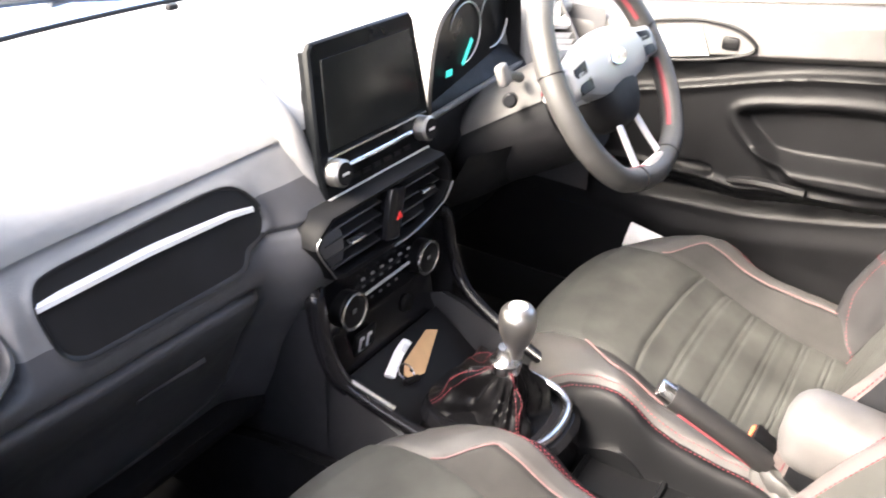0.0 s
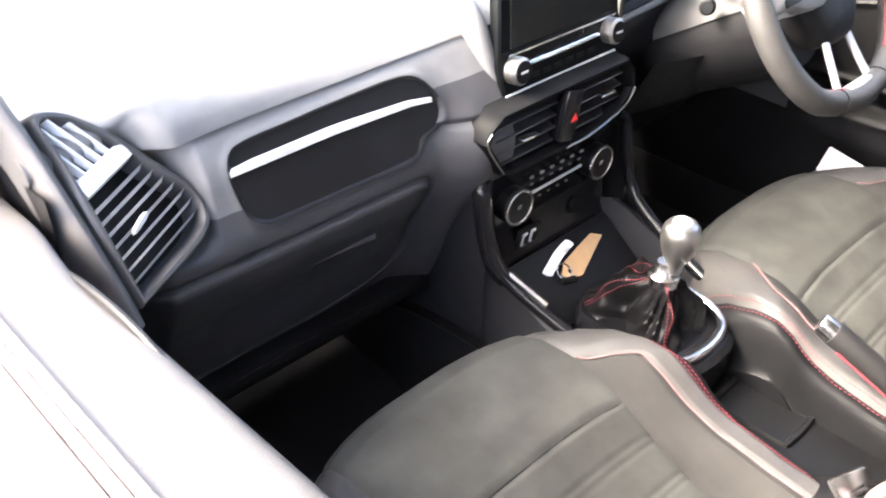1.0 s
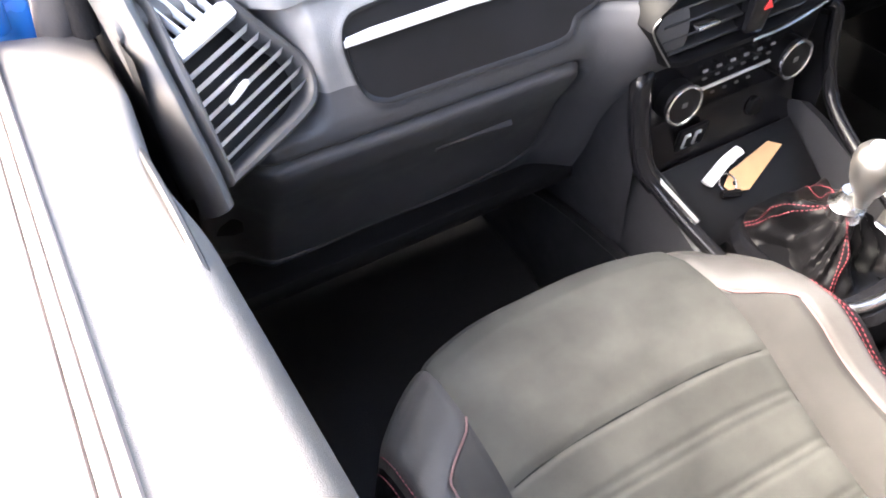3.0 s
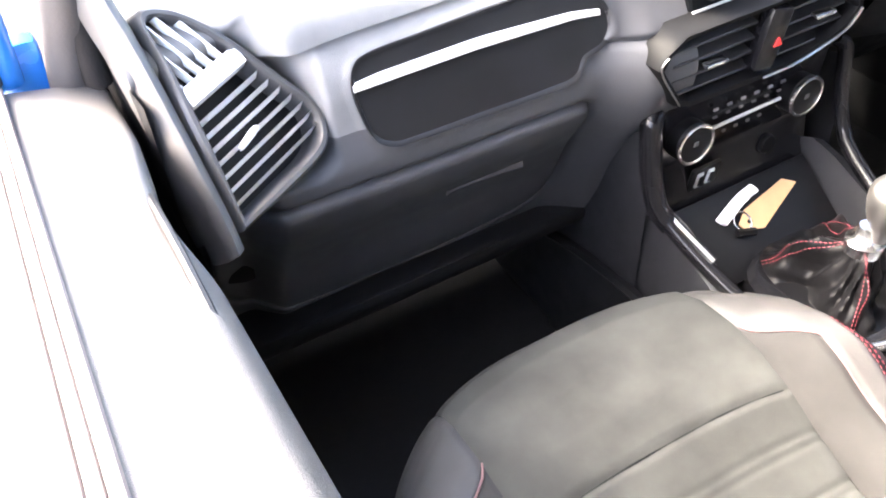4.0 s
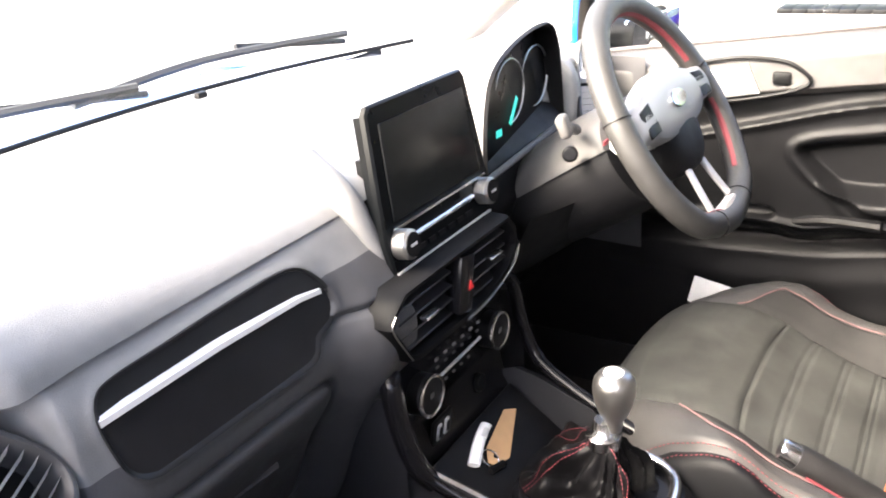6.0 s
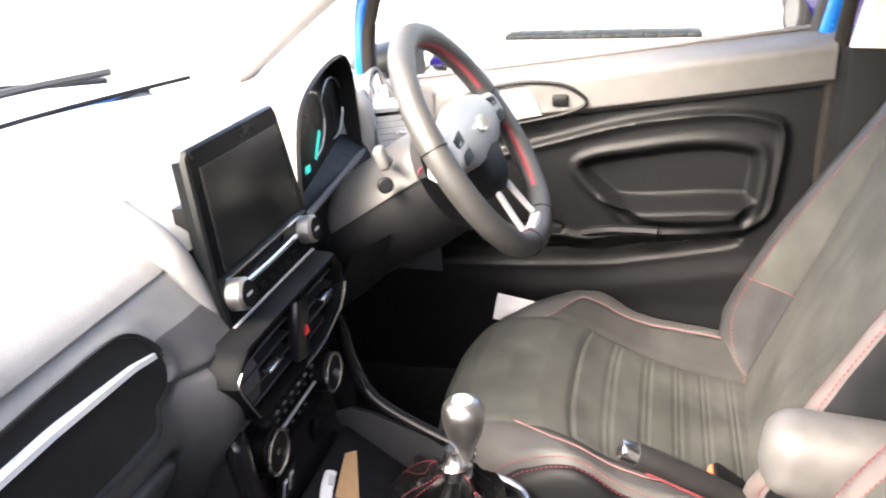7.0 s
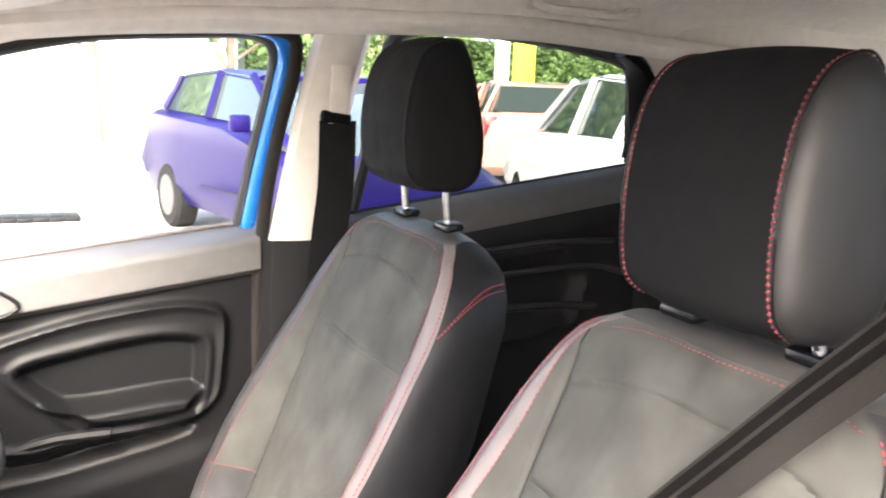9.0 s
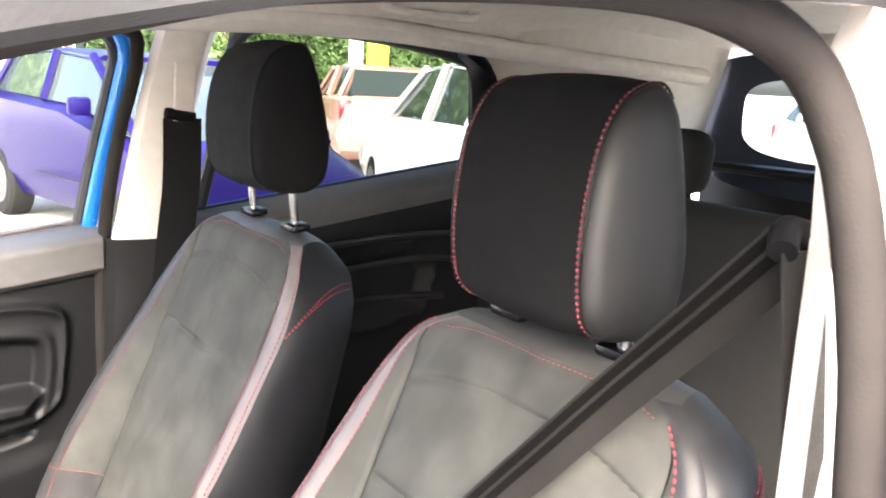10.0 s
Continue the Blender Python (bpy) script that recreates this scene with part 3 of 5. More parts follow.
part("grip", tube([(0.560, -0.525, 1.560), (0.552, -0.550, 1.546), (0.550, -0.72, 1.544), (0.556, -0.745, 1.556)], 0.013, 8, 16, 0.7), LINING, handle)
for y in (-0.53, -0.74):
    part("mount", rbox(0.565, y, 1.556, 0.034, 0.035, 0.02, 0.006), BEIGE, handle)

# ---- dashboard ----
dash = thing("dashboard", "dark grained car dashboard with a silver trim strip", "dashboard")
PROFILE = smooth_line([(0, y, z) for y, z in ((1.27, 1.065), (1.12, 1.085), (0.95, 1.095), (0.82, 1.090), (0.755, 1.078), (0.705, 1.058), (0.678, 1.030), (0.668, 1.00))], 56)


def dash_top(u, v):
    x = -0.652 + 1.304 * u
    q = PROFILE[int(round(v * 56))]
    back = 1 - ease(0.3, 0.9, v)
    fall = 0.012 * ease(0.45, 0.66, abs(x)) + 0.03 * ease(0.05, 0.2, x) * ease(0.5, 1.0, v)
    sink = 0.13 * ease(0.125, 0.15, x) * ease(0.505, 0.482, x) * ease(0.44, 0.58, v)
    y, z = q.y - 0.16 * (abs(x) / 0.66) ** 2 * back, q.z - fall - sink
    y += 0.065 * ease(0.515, 0.58, abs(x)) * ease(0.35, 0.78, v)
    z -= 0.035 * ease(0.535, 0.585, abs(x)) * ease(0.30, 0.65, v)
    return (x, y, z)


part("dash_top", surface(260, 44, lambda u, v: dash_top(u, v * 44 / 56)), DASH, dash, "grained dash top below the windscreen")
part("defrost_slot", tube([(-0.60, 1.06, 1.089), (-0.3, 1.16, 1.087), (0, 1.19, 1.086), (0.3, 1.16, 1.087), (0.60, 1.06, 1.089)], 0.004, 6, 30), MATTE, dash)
part("sensor", rbox(0.11, 1.13, 1.092, 0.02, 0.012, 0.010, 0.003), MATTE, dash)

# passenger fascia with the trim recess
RECESS = [(-0.474, 0.998), (-0.468, 1.016), (-0.450, 1.022), (-0.39, 1.024), (-0.32, 1.026), (-0.25, 1.026), (-0.222, 1.019), (-0.204, 1.0), (-0.195, 0.976), (-0.204, 0.960), (-0.228, 0.953), (-0.242, 0.937),
          (-0.28, 0.935), (-0.35, 0.936), (-0.42, 0.937), (-0.447, 0.939), (-0.463, 0.950), (-0.470, 0.972)]
FACE_Z = [0.60, 0.68, 0.72, 0.77, 0.815, 0.85, 0.88, 0.905, 0.93, 0.96, 1.0, 1.03, 1.06]
FACE_Y = [0.80, 0.76, 0.742, 0.724, 0.700, 0.676, 0.660, 0.652, 0.652, 0.662, 0.668, 0.680, 0.706]
LID = [(-0.61, 0.905), (-0.40, 0.901), (-0.25, 0.899), (-0.222, 0.895), (-0.213, 0.882), (-0.213, 0.855), (-0.24, 0.70), (-0.60, 0.70), (-0.62, 0.88)]


RECESSR, LIDR = outline(RECESS, 80), outline(LID, 70)


def fascia(piece):
    x, z = np.meshgrid(np.linspace(-0.63, -0.11, 210), np.linspace(0.62, 1.058, 170), indexing="ij")
    fine = smooth_line([(zz, yy, 0) for zz, yy in zip(FACE_Z, FACE_Y)], 120)
    y = np.interp(z, [p.x for p in fine], [p.y for p in fine])
    r = vinside(RECESSR, x, z)
    y = y + 0.040 * vease(0.0, 0.010, r) - 0.002 * vridge(r, -0.004, 0.004)
    lid = vinside(LIDR, x, z)
    y = y + 0.008 * vridge(lid, 0.0, 0.0035) - 0.004 * vease(0, 0.015, lid)
    y = y + 0.006 * vridge(z, 0.957, 0.004) * vease(-0.215, -0.195, x)
    y = y - 0.034 * vease(-0.215, -0.15, x) * vease(1.03, 0.93, z)
    y = y + 0.065 * vease(-0.497, -0.535, x) * vease(0.925, 0.955, z) + 0.03 * vease(-0.56, -0.60, x)
    # the shaded band below z 1.003 goes to the darker slate piece
    upper = ((z > 0.957) & (x < -0.46)) | (z > 1.003)
    return sheet(x, y, z, upper if piece == "upper" else ~upper)


def inset(poly, d):
    """A closed outline moved inwards by d."""
    out = []
    for (x0, z0), (x1, z1), (x2, z2) in zip(poly[-1:] + poly[:-1], poly, poly[1:] + poly[:1]):
        tx, tz = x2 - x0, z2 - z0
        n = math.hypot(tx, tz) or 1.0
        q = (x1 + tz / n * d, z1 - tx / n * d)
        out.append(q)
    return out


def recess_ring(d, depth):
    pts = inset(RECESSR, d if inside(RECESSR, *inset(RECESSR, 0.003)[0]) > 0 else -d)
    return [(x, float(np.interp(z, FACE_Z, FACE_Y)) + depth, z) for x, z in pts]


def recess_core(k):
    ring = recess_ring(0.012, 0.034)
    c = sum((Vector(p) for p in ring), Vector()) / len(ring)
    return [tuple(c.lerp(Vector(p), k)) for p in ring]


part("passenger_fascia", fascia("lower"), FASCIA, dash, "dark slate lower fascia with glovebox, shade coloured into its top band")
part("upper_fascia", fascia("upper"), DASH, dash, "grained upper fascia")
part("recess_lining", loft([recess_ring(-0.0035, -0.0010), recess_ring(-0.003, -0.0042), recess_ring(0.0, -0.0028), recess_ring(0.004, 0.006), recess_ring(0.008, 0.024), recess_ring(0.012, 0.034), recess_core(0.5), recess_core(0.05)]), RECESSBLACK, dash, "black recess lining")
part("recess_panel", loft([[(x, y, z) for y, z in ((0.705, 1.02), (0.680, 1.004), (0.676, 0.996), (0.690, 0.965), (0.702, 0.93))] for x in (-0.474, -0.35, -0.198)], closed=False), RECESSBLACK, dash, "gloss black trim panel")
part("trim_strip", loft([[(x, 0.674, z + 0.0050), (x, 0.664, z + 0.0028), (x, 0.663, z - 0.0022), (x, 0.672, z - 0.0045)] for x, z in ((-0.476, 1.000), (-0.35, 1.001), (-0.24, 0.997), (-0.207, 0.992))]), STRIP, dash, "bright satin silver trim strip")
part("glovebox_grip", tube([(-0.376, 0.697, 0.823), (-0.33, 0.696, 0.822), (-0.281, 0.694, 0.819)], 0.007, 8, 6), FASCIA, dash, "moulded glovebox grip")
part("under_tray", rbox(-0.38, 0.90, 0.66, 0.5, 0.34, 0.03, 0.01), UNDER, dash)
part("dash_core", rbox(0.0, 0.92, 0.90, 1.26, 0.36, 0.30, 0.03), UNDER, dash)
part("driver_fascia", surface(40, 40, lambda u, v: (lambda x, z: (x, table([0.66, 0.75, 0.85, 0.93, 0.99, 1.04], [0.80, 0.74, 0.70, 0.675, 0.69, 0.74], z) + 0.03 * ease(0.58, 0.66, x), z))(0.12 + 0.54 * u, 0.66 + 0.38 * v)), UNDER, dash)

for s in (-1, 1):
    part("end_filler", rbox(s * 0.678, 1.03, 1.02, 0.085, 0.44, 0.03, 0.004), UNDER, dash)
part("screen_ridge", tube([(-0.118, 0.745, 1.088), (-0.118, 0.695, 1.055), (-0.110, 0.670, 1.005), (-0.099, 0.655, 0.955)], 0.024, 12, 20, taper=0.35), DASH, dash, "sculpted ridge beside the screen")

# ---- end air vents ----
def end_vent(s):
    v = thing("side_air_vent", "tall side air vent with grey slats brightened as if sunlit", "air vent", "side air vents")
    O = Vector((-0.608, 0.611, 0.951))
    EX = (Vector((-0.523, 0.654, 0.964)) - O).normalized()
    EN = Vector((0.31, -0.77, 0.56)).normalized()
    EY = EN.cross(EX).normalized()
    def P(a, b, h=0.0):
        p = O + EX * a + EY * b + EN * h
        return Vector((p.x * -s, p.y, p.z))
    def coords(p):
        d = Vector(p) - O
        return d.dot(EX), d.dot(EY)
    rim = [coords(p) for p in ((-0.608, 0.611, 0.951), (-0.565, 0.632, 0.957), (-0.523, 0.654, 0.964), (-0.512, 0.668, 0.978), (-0.517, 0.680, 0.996), (-0.543, 0.691, 1.026), (-0.573, 0.707, 1.064), (-0.60, 0.712, 1.088), (-0.623, 0.707, 1.092), (-0.617, 0.685, 1.055), (-0.611, 0.65, 1.005))]
    loop = smooth_line([(a, b, 0) for a, b in rim + rim[:1]], 72)
    c = sum(loop, Vector()) / len(loop)
    def off(k, h):
        return [P(q.x + (q.x - c.x) / max((q - c).length, 1e-4) * k, q.y + (q.y - c.y) / max((q - c).length, 1e-4) * k, h) for q in loop[:-1]]
    part("frame", loft([off(-0.001, -0.03), off(0.0, 0.0), off(0.002, 0.003), off(0.006, 0.003), off(0.009, 0.0), off(0.011, -0.03), off(0.014, -0.10)], caps=False), RAIL, v, "dark grey vent frame")
    part("backing", loft([off(0.004, -0.034), off(0.004, -0.030)]), MATTE, v)
    # broad outer rail beside the vent
    rail = [coords(p) for p in ((-0.629, 0.589, 0.934), (-0.631, 0.614, 0.969), (-0.645, 0.688, 1.078), (-0.651, 0.708, 1.11), (-0.660, 0.745, 1.165))]
    if s < 0:
        part("outer_rail", loft([[P(a - 0.003, b, -0.035), P(a - 0.002, b, -0.006), P(a + 0.001, b, 0.002), P(a + 0.005, b, 0.005), P(a + 0.010, b, 0.004), P(a + 0.014, b, 0.0), P(a + 0.016, b, -0.02)] for a, b in [(q.x, q.y) for q in smooth_line([(a, b, 0) for a, b in rail], 16)]], closed=False), RAIL, v, "grained vent side rail")
    inner = [(q.x, q.y) for q in loop[:-1]]
    def span(b):
        xs = []
        for (a0, b0), (a1, b1) in zip(inner, inner[1:] + inner[:1]):
            if (b0 > b) != (b1 > b):
                xs.append(a0 + (a1 - a0) * (b - b0) / (b1 - b0))
        return (min(xs), max(xs)) if len(xs) > 1 else None
    mid = coords((-0.586, 0.686, 1.042))[1]
    for k in range(7):
        b = 0.012 + k * (mid - 0.022) / 7.0
        sp = span(b + 0.003)
        if sp:
            part("slat", loft([[P(a, b + 0.0012, -0.004), P(a, b + 0.0022, -0.002), P(a, b - 0.0022, -0.014), P(a, b - 0.0034, -0.014)] for a in (sp[0] - 0.002, sp[1] + 0.002)]), SLAT, v, smooth=False)
    sp = span(mid)
    part("cross_bar", loft([[P(a, mid + 0.009, -0.006), P(a, mid + 0.0065, 0.002), P(a, mid - 0.0065, 0.002), P(a, mid - 0.010, -0.008)] for a in (sp[0] - 0.001, sp[1] + 0.001)]), SLAT, v, smooth=False)
    for k in range(5):
        t = (k + 0.6) / 5.4
        a0 = sp[0] + (sp[1] - sp[0]) * t
        top = mid
        while top < 0.25 and span(top) and span(top)[0] < a0 - 0.012 * (top - mid) / 0.05 < span(top)[1]:
            top += 0.002
        if top > mid + 0.012:
            part("fin", loft([[P(a0 + w - 0.012 * (b - mid) / 0.05, b, h) for w, h in ((-0.0012, -0.014), (-0.0007, -0.002), (0.0007, -0.002), (0.0012, -0.014))] for b in (mid + 0.006, top)]), SLAT, v, smooth=False)
    part("vent_tab", loft([[P(a, b + w, -0.001), P(a, b + w * 0.5, 0.005), P(a, b - w * 0.7, 0.004), P(a, b - w, -0.003)] for a, b, w in ((0.040, 0.044, 0.002), (0.046, 0.045, 0.003), (0.058, 0.047, 0.0034), (0.064, 0.048, 0.0024))]), SILVER, v, "silver vent adjuster tab")
    return v


end_vent(-1)
end_vent(1)
part("end_cap", loft([[(-0.650, 0.66, z), (-0.655, 0.72, z), (-0.66, 0.80, z)] for z in (0.70, 0.95, 1.05)], closed=False), UNDER, dash)
part("end_cap", loft([[(0.662, 0.62, z), (0.668, 0.70, z), (0.672, 0.80, z)] for z in (0.70, 0.95, 1.06)], closed=False), FASCIA, dash)

# ---- centre stack ----
tablet = thing("touch_screen", "black tablet-style touch screen standing on the dashboard", "touch screen")
TL = turn(-8)
TC = Vector((0.0, 0.655, 1.068))


def on_tablet(x, z, h=0.0):
    return TC + (TL @ Vector((x, -h, z)))


def tablet_plate(pts, h, depth, bevel=0.0):
    n = (TL @ Vector((0, -1, 0)))
    return plate([tuple(on_tablet(x, z, h)) for x, z in pts], tuple(n), depth, bevel)


part("housing", tablet_plate([(-0.095, 0.086), (-0.102, 0.078), (-0.114, -0.06), (-0.108, -0.10), (0.112, -0.10), (0.121, -0.06), (0.106, 0.078), (0.100, 0.086)], -0.007, 0.009, 0.003), LENS, tablet)
part("display", tablet_plate([(-0.086, 0.066), (-0.095, -0.042), (0.100, -0.042), (0.092, 0.066)], 0.0, 0.004, 0.001), SCREEN, tablet, "switched-off dark display")
part("screen_mount", tablet_plate([(-0.06, 0.02), (-0.07, -0.11), (0.07, -0.11), (0.06, 0.02)], -0.06, 0.05), MATTE, tablet)
part("side_trim", tablet_plate([(-0.093, 0.076), (-0.104, -0.07), (-0.109, -0.07), (-0.098, 0.076)], -0.019, 0.010), LENS, tablet, "dark edge trim")
part("lower_line", tablet_plate([(-0.100, -0.0475), (-0.100, -0.0505), (0.108, -0.0505), (0.108, -0.0475)], 0.002, 0.003), CHROME, tablet, "thin silver line")
for x in (-0.091, 0.095):
    c = on_tablet(x, -0.068, 0.0)
    ax = TL @ Vector((0, -1, 0))
    k = part("knob", disc(c, ax, 0.0172, 0.020, 32, 0.003), KNOB, tablet, "satin silver rotary knob")
    part("cap", disc(c + ax * 0.020, ax, 0.0140, 0.001, 24), MATTE, k)
    part("grip_mark", rbox(0, 0, 0, 0.012, 0.001, 0.003, 0, rot=Matrix.Translation(c + ax * 0.0212) @ TL), SILVER, k)
part("silver_bar", tube([tuple(on_tablet(-0.066, -0.067, 0.004)), tuple(on_tablet(0.0, -0.067, 0.006)), tuple(on_tablet(0.070, -0.067, 0.004))], 0.0032, 8, 6), CHROME, tablet, "bright silver bar between the knobs")
for i in range(6):
    part("key", tablet_plate([(-0.060 + 0.022 * i, -0.082), (-0.060 + 0.022 * i, -0.088), (-0.045 + 0.022 * i, -0.088), (-0.045 + 0.022 * i, -0.082)], 0.002, 0.002), MATTE, tablet)
part("lower_edge", tablet_plate([(-0.107, -0.097), (-0.107, -0.100), (0.107, -0.100), (0.107, -0.097)], 0.002, 0.003), SILVER, tablet)
vents = thing("centre_air_vent", "twin centre air vents in a chrome-edged black surround", "air vent")
HEX = [(-0.137, 0.888), (-0.120, 0.882), (-0.02, 0.880), (0.034, 0.882), (0.100, 0.899), (0.122, 0.922), (0.118, 0.947), (0.100, 0.966), (0.0, 0.967), (-0.138, 0.966), (-0.160, 0.952), (-0.167, 0.937)]


def hexring(k, y):
    return [(-0.022 + (x + 0.022) * (1 + k / 0.145), y, 0.924 + (z - 0.924) * (1 + k / 0.043)) for x, z in HEX]


part("surround", loft([hexring(-0.006, 0.655), hexring(-0.006, 0.618), hexring(-0.003, 0.609), hexring(0.002, 0.608), hexring(0.004, 0.614), hexring(0.005, 0.66)], caps=False), SURROUND, vents, "gloss black vent surround")
part("chrome_edge", tube([(x, 0.6065, z) for x, z in HEX[2:6]], 0.0022, 6, 24), CHROME, vents, "thin chrome lower edge")
part("chrome_side", tube([(x * 1.01, 0.607, z) for x, z in (HEX[10], HEX[11], HEX[0])], 0.0010, 6, 16), KNOB, vents)
part("backing", loft([hexring(0, 0.664), hexring(0, 0.668)]), MATTE, vents)
for cx, w in ((-0.088, 0.112), (0.056, 0.094)):
    for k in range(4):
        part("slat", rbox(cx, 0.628, 0.897 + 0.0175 * k, w, 0.024, 0.0035, 0.001, 1, turn(14)), VENTSLAT, vents)
    for k in range(5):
        part("rear_fin", rbox(cx + w * (k - 2) / 5.2, 0.648, 0.924, 0.002, 0.018, 0.078, 0), MATTE, vents)
    part("vent_tab", rbox(cx - 0.004 if cx < 0 else cx + 0.006, 0.611, 0.922 if cx < 0 else 0.931, 0.030, 0.012, 0.0048, 0.002), CHROME, vents, "bright adjuster tab")
part("hazard_panel", rbox(-0.013, 0.616, 0.924, 0.034, 0.02, 0.074, 0.006, rot=turn(0, 12, 0)), PIANO, vents)
part("hazard_symbol", plate([(-0.015, 0.605, 0.917), (-0.003, 0.605, 0.917), (-0.009, 0.605, 0.928)], (0, -1, 0), 0.001), material("red button print", (0.7, 0.03, 0.03), 0.5), vents, "red hazard triangle", smooth=False)

climate = thing("climate_panel", "gloss black climate control panel with chrome-ringed knobs", "control panel")
part("fascia", loft([[(x * w, y, z) for x in (-0.125, -0.1, 0.1, 0.125)] for w, y, z in ((1.1, 0.634, 0.868), (1.0, 0.637, 0.855), (0.98, 0.640, 0.80), (0.9, 0.647, 0.765))], closed=False), PIANO, climate)
part("bay_back", loft([[(x, y, z) for x in (-0.125, 0.125)] for y, z in ((0.646, 0.768), (0.644, 0.76), (0.637, 0.72), (0.622, 0.70))], closed=False), PIANO, climate)
part("socket_plate", rbox(-0.050, 0.637, 0.737, 0.046, 0.006, 0.040, 0.003, rot=turn(10)), MATTE, climate, "matt black socket plate")
part("side_frame", tube([(-0.140, 0.640, 0.862), (-0.150, 0.632, 0.850), (-0.152, 0.622, 0.80), (-0.150, 0.606, 0.755), (-0.140, 0.592, 0.732)], 0.013, 10, 24), PIANO, climate, "gloss black frame")
part("side_frame", tube([(0.140, 0.640, 0.862), (0.150, 0.632, 0.850), (0.150, 0.622, 0.80), (0.149, 0.606, 0.755), (0.147, 0.594, 0.742)], 0.0095, 10, 24), PIANO, climate)
for x in (-0.093, 0.080):
    k = part("knob", disc((x, 0.640, 0.812), (0, -1, 0.08), 0.0255, 0.022, 32, 0.003), MATTE, climate)
    part("ring", tube([(x + 0.0245 * math.cos(q), 0.617, 0.8135 + 0.0245 * math.sin(q)) for q in [2 * math.pi * i / 16 for i in range(17)]], 0.0024, 6, 48), CHROME, k, "bright chrome ring")
    part("symbol", rbox(x, 0.6165, 0.814, 0.007, 0.001, 0.006, 0), TRIM, k)
part("silver_bar", tube([(-0.064, 0.632, 0.812), (0.052, 0.632, 0.814)], 0.0022, 6), SILVER, climate)
for i in range(6):
    part("button_mark", rbox(-0.052 + 0.021 * i, 0.634, 0.836, 0.0065, 0.002, 0.0032, 0), HUBGREY, climate)
    part("button_mark", rbox(-0.050 + 0.020 * i, 0.635, 0.824, 0.006, 0.002, 0.0025, 0), TRIM, climate)
for i in range(4):
    part("button_mark", rbox(-0.030 + 0.019 * i, 0.6365, 0.797, 0.005, 0.002, 0.0028, 0), TRIM, climate)
for x in (-0.060, -0.043):
    u = part("usb_socket", rbox(x, 0.634, 0.737, 0.010, 0.005, 0.024, 0.002, rot=turn(10)), SILVER, climate, "silver usb socket")
    part("slot", rbox(x, 0.6312, 0.737, 0.005, 0.002, 0.015, 0, rot=turn(10)), MATTE, u)
part("power_socket", disc((0.055, 0.640, 0.742), (0, -1, 0.1), 0.013, 0.006, 20, 0.002), MATTE, climate)

key = thing("car_key", "car key on a ring with a buff card tag", "key")
TAGN = (0.10, -0.58, 0.80)
part("card_tag", plate([(0.071, 0.594, 0.702), (0.053, 0.603, 0.709), (-0.019, 0.591, 0.700), (-0.036, 0.580, 0.691), (-0.030, 0.572, 0.685), (-0.004, 0.567, 0.681)], TAGN, 0.0015), TAG, key, "buff card tag")
part("tag_eyelet", disc((-0.020, 0.578, 0.691), TAGN, 0.003, 0.002, 12), MATTE, key)
part("fob", tube([(0.006, 0.604, 0.715), (-0.020, 0.600, 0.710), (-0.058, 0.588, 0.700)], 0.008, 8, 8, 0.55), WHITE, key, "white key fob")
part("fob_button", tube([(-0.004, 0.598, 0.716), (-0.016, 0.595, 0.713)], 0.004, 8), SILVER, key)
part("key_ring", tube([(-0.030 + 0.012 * math.cos(q), 0.580 + 0.010 * math.sin(q), 0.694 + 0.007 * math.sin(q)) for q in [2 * math.pi * i / 12 for i in range(13)]], 0.0012, 6, 24), CHROME, key, "steel key ring")
part("key_blade", tube([(-0.045, 0.572, 0.688), (-0.020, 0.566, 0.684)], 0.005, 6), MATTE, key)

# ---- steering wheel ----
wheel = thing("steering_wheel", "grey leather steering wheel with red stitching", "steering wheel")
tilt = radians(32)
WC, WN, WR = Vector((0.345, 0.490, 1.038)), Vector((0, -math.cos(tilt), math.sin(tilt))), Vector((1, 0, 0))
WU = Vector((0, math.sin(tilt), math.cos(tilt)))


def on_wheel(r, a, h=0.0):
    return WC + (WR * math.cos(a) + WU * math.sin(a)) * r + WN * h


def on_hub(x, z, h=0.0):
    return WC + WR * x + WU * z + WN * h


def rim_radius(a):
    return 0.171 - 0.010 * ease(0.75, 1.0, -math.sin(a))


rim = [tuple(on_wheel(rim_radius(2 * math.pi * i / 64), 2 * math.pi * i / 64, 0.018)) for i in range(65)]
part("rim", tube(rim, 0.0178, 14, 128, up=tuple(WN)), WHEELSKIN, wheel, "grey leather rim")
for a0, a1 in ((-0.86, -0.10), (0.34, 2.72), (-2.05, -1.80)):
    part("rim_stitching", tube([tuple(on_wheel(rim_radius(a) - 0.0128, a, 0.0205)) for a in np.linspace(a0, a1, 30)], 0.0062, 8, 60), RED, wheel, "red stitched band inside the rim")
for a in (math.pi * 0.93, math.pi * 0.07, -math.pi * 0.62, -math.pi * 0.38):
    part("rim_joint", tube([tuple(on_wheel(rim_radius(a) + 0.0183 * math.cos(q), a, 0.018 + 0.0183 * math.sin(q))) for q in np.linspace(0, 2 * math.pi, 13)], 0.0009, 5, 24), MATTE, wheel)
HUBO = [(0.0, 0.062), (0.045, 0.058), (0.075, 0.042), (0.080, 0.010), (0.066, -0.035), (0.040, -0.068), (0.0, -0.076), (-0.040, -0.068), (-0.066, -0.035), (-0.080, 0.010), (-0.075, 0.042), (-0.045, 0.058)]


def hub_ring(k, h):
    return [tuple(on_hub(x * k, -0.005 + z * k, h)) for x, z, _ in smooth_line([(x, z, 0) for x, z in HUBO + HUBO[:1]], 48)[:-1]]


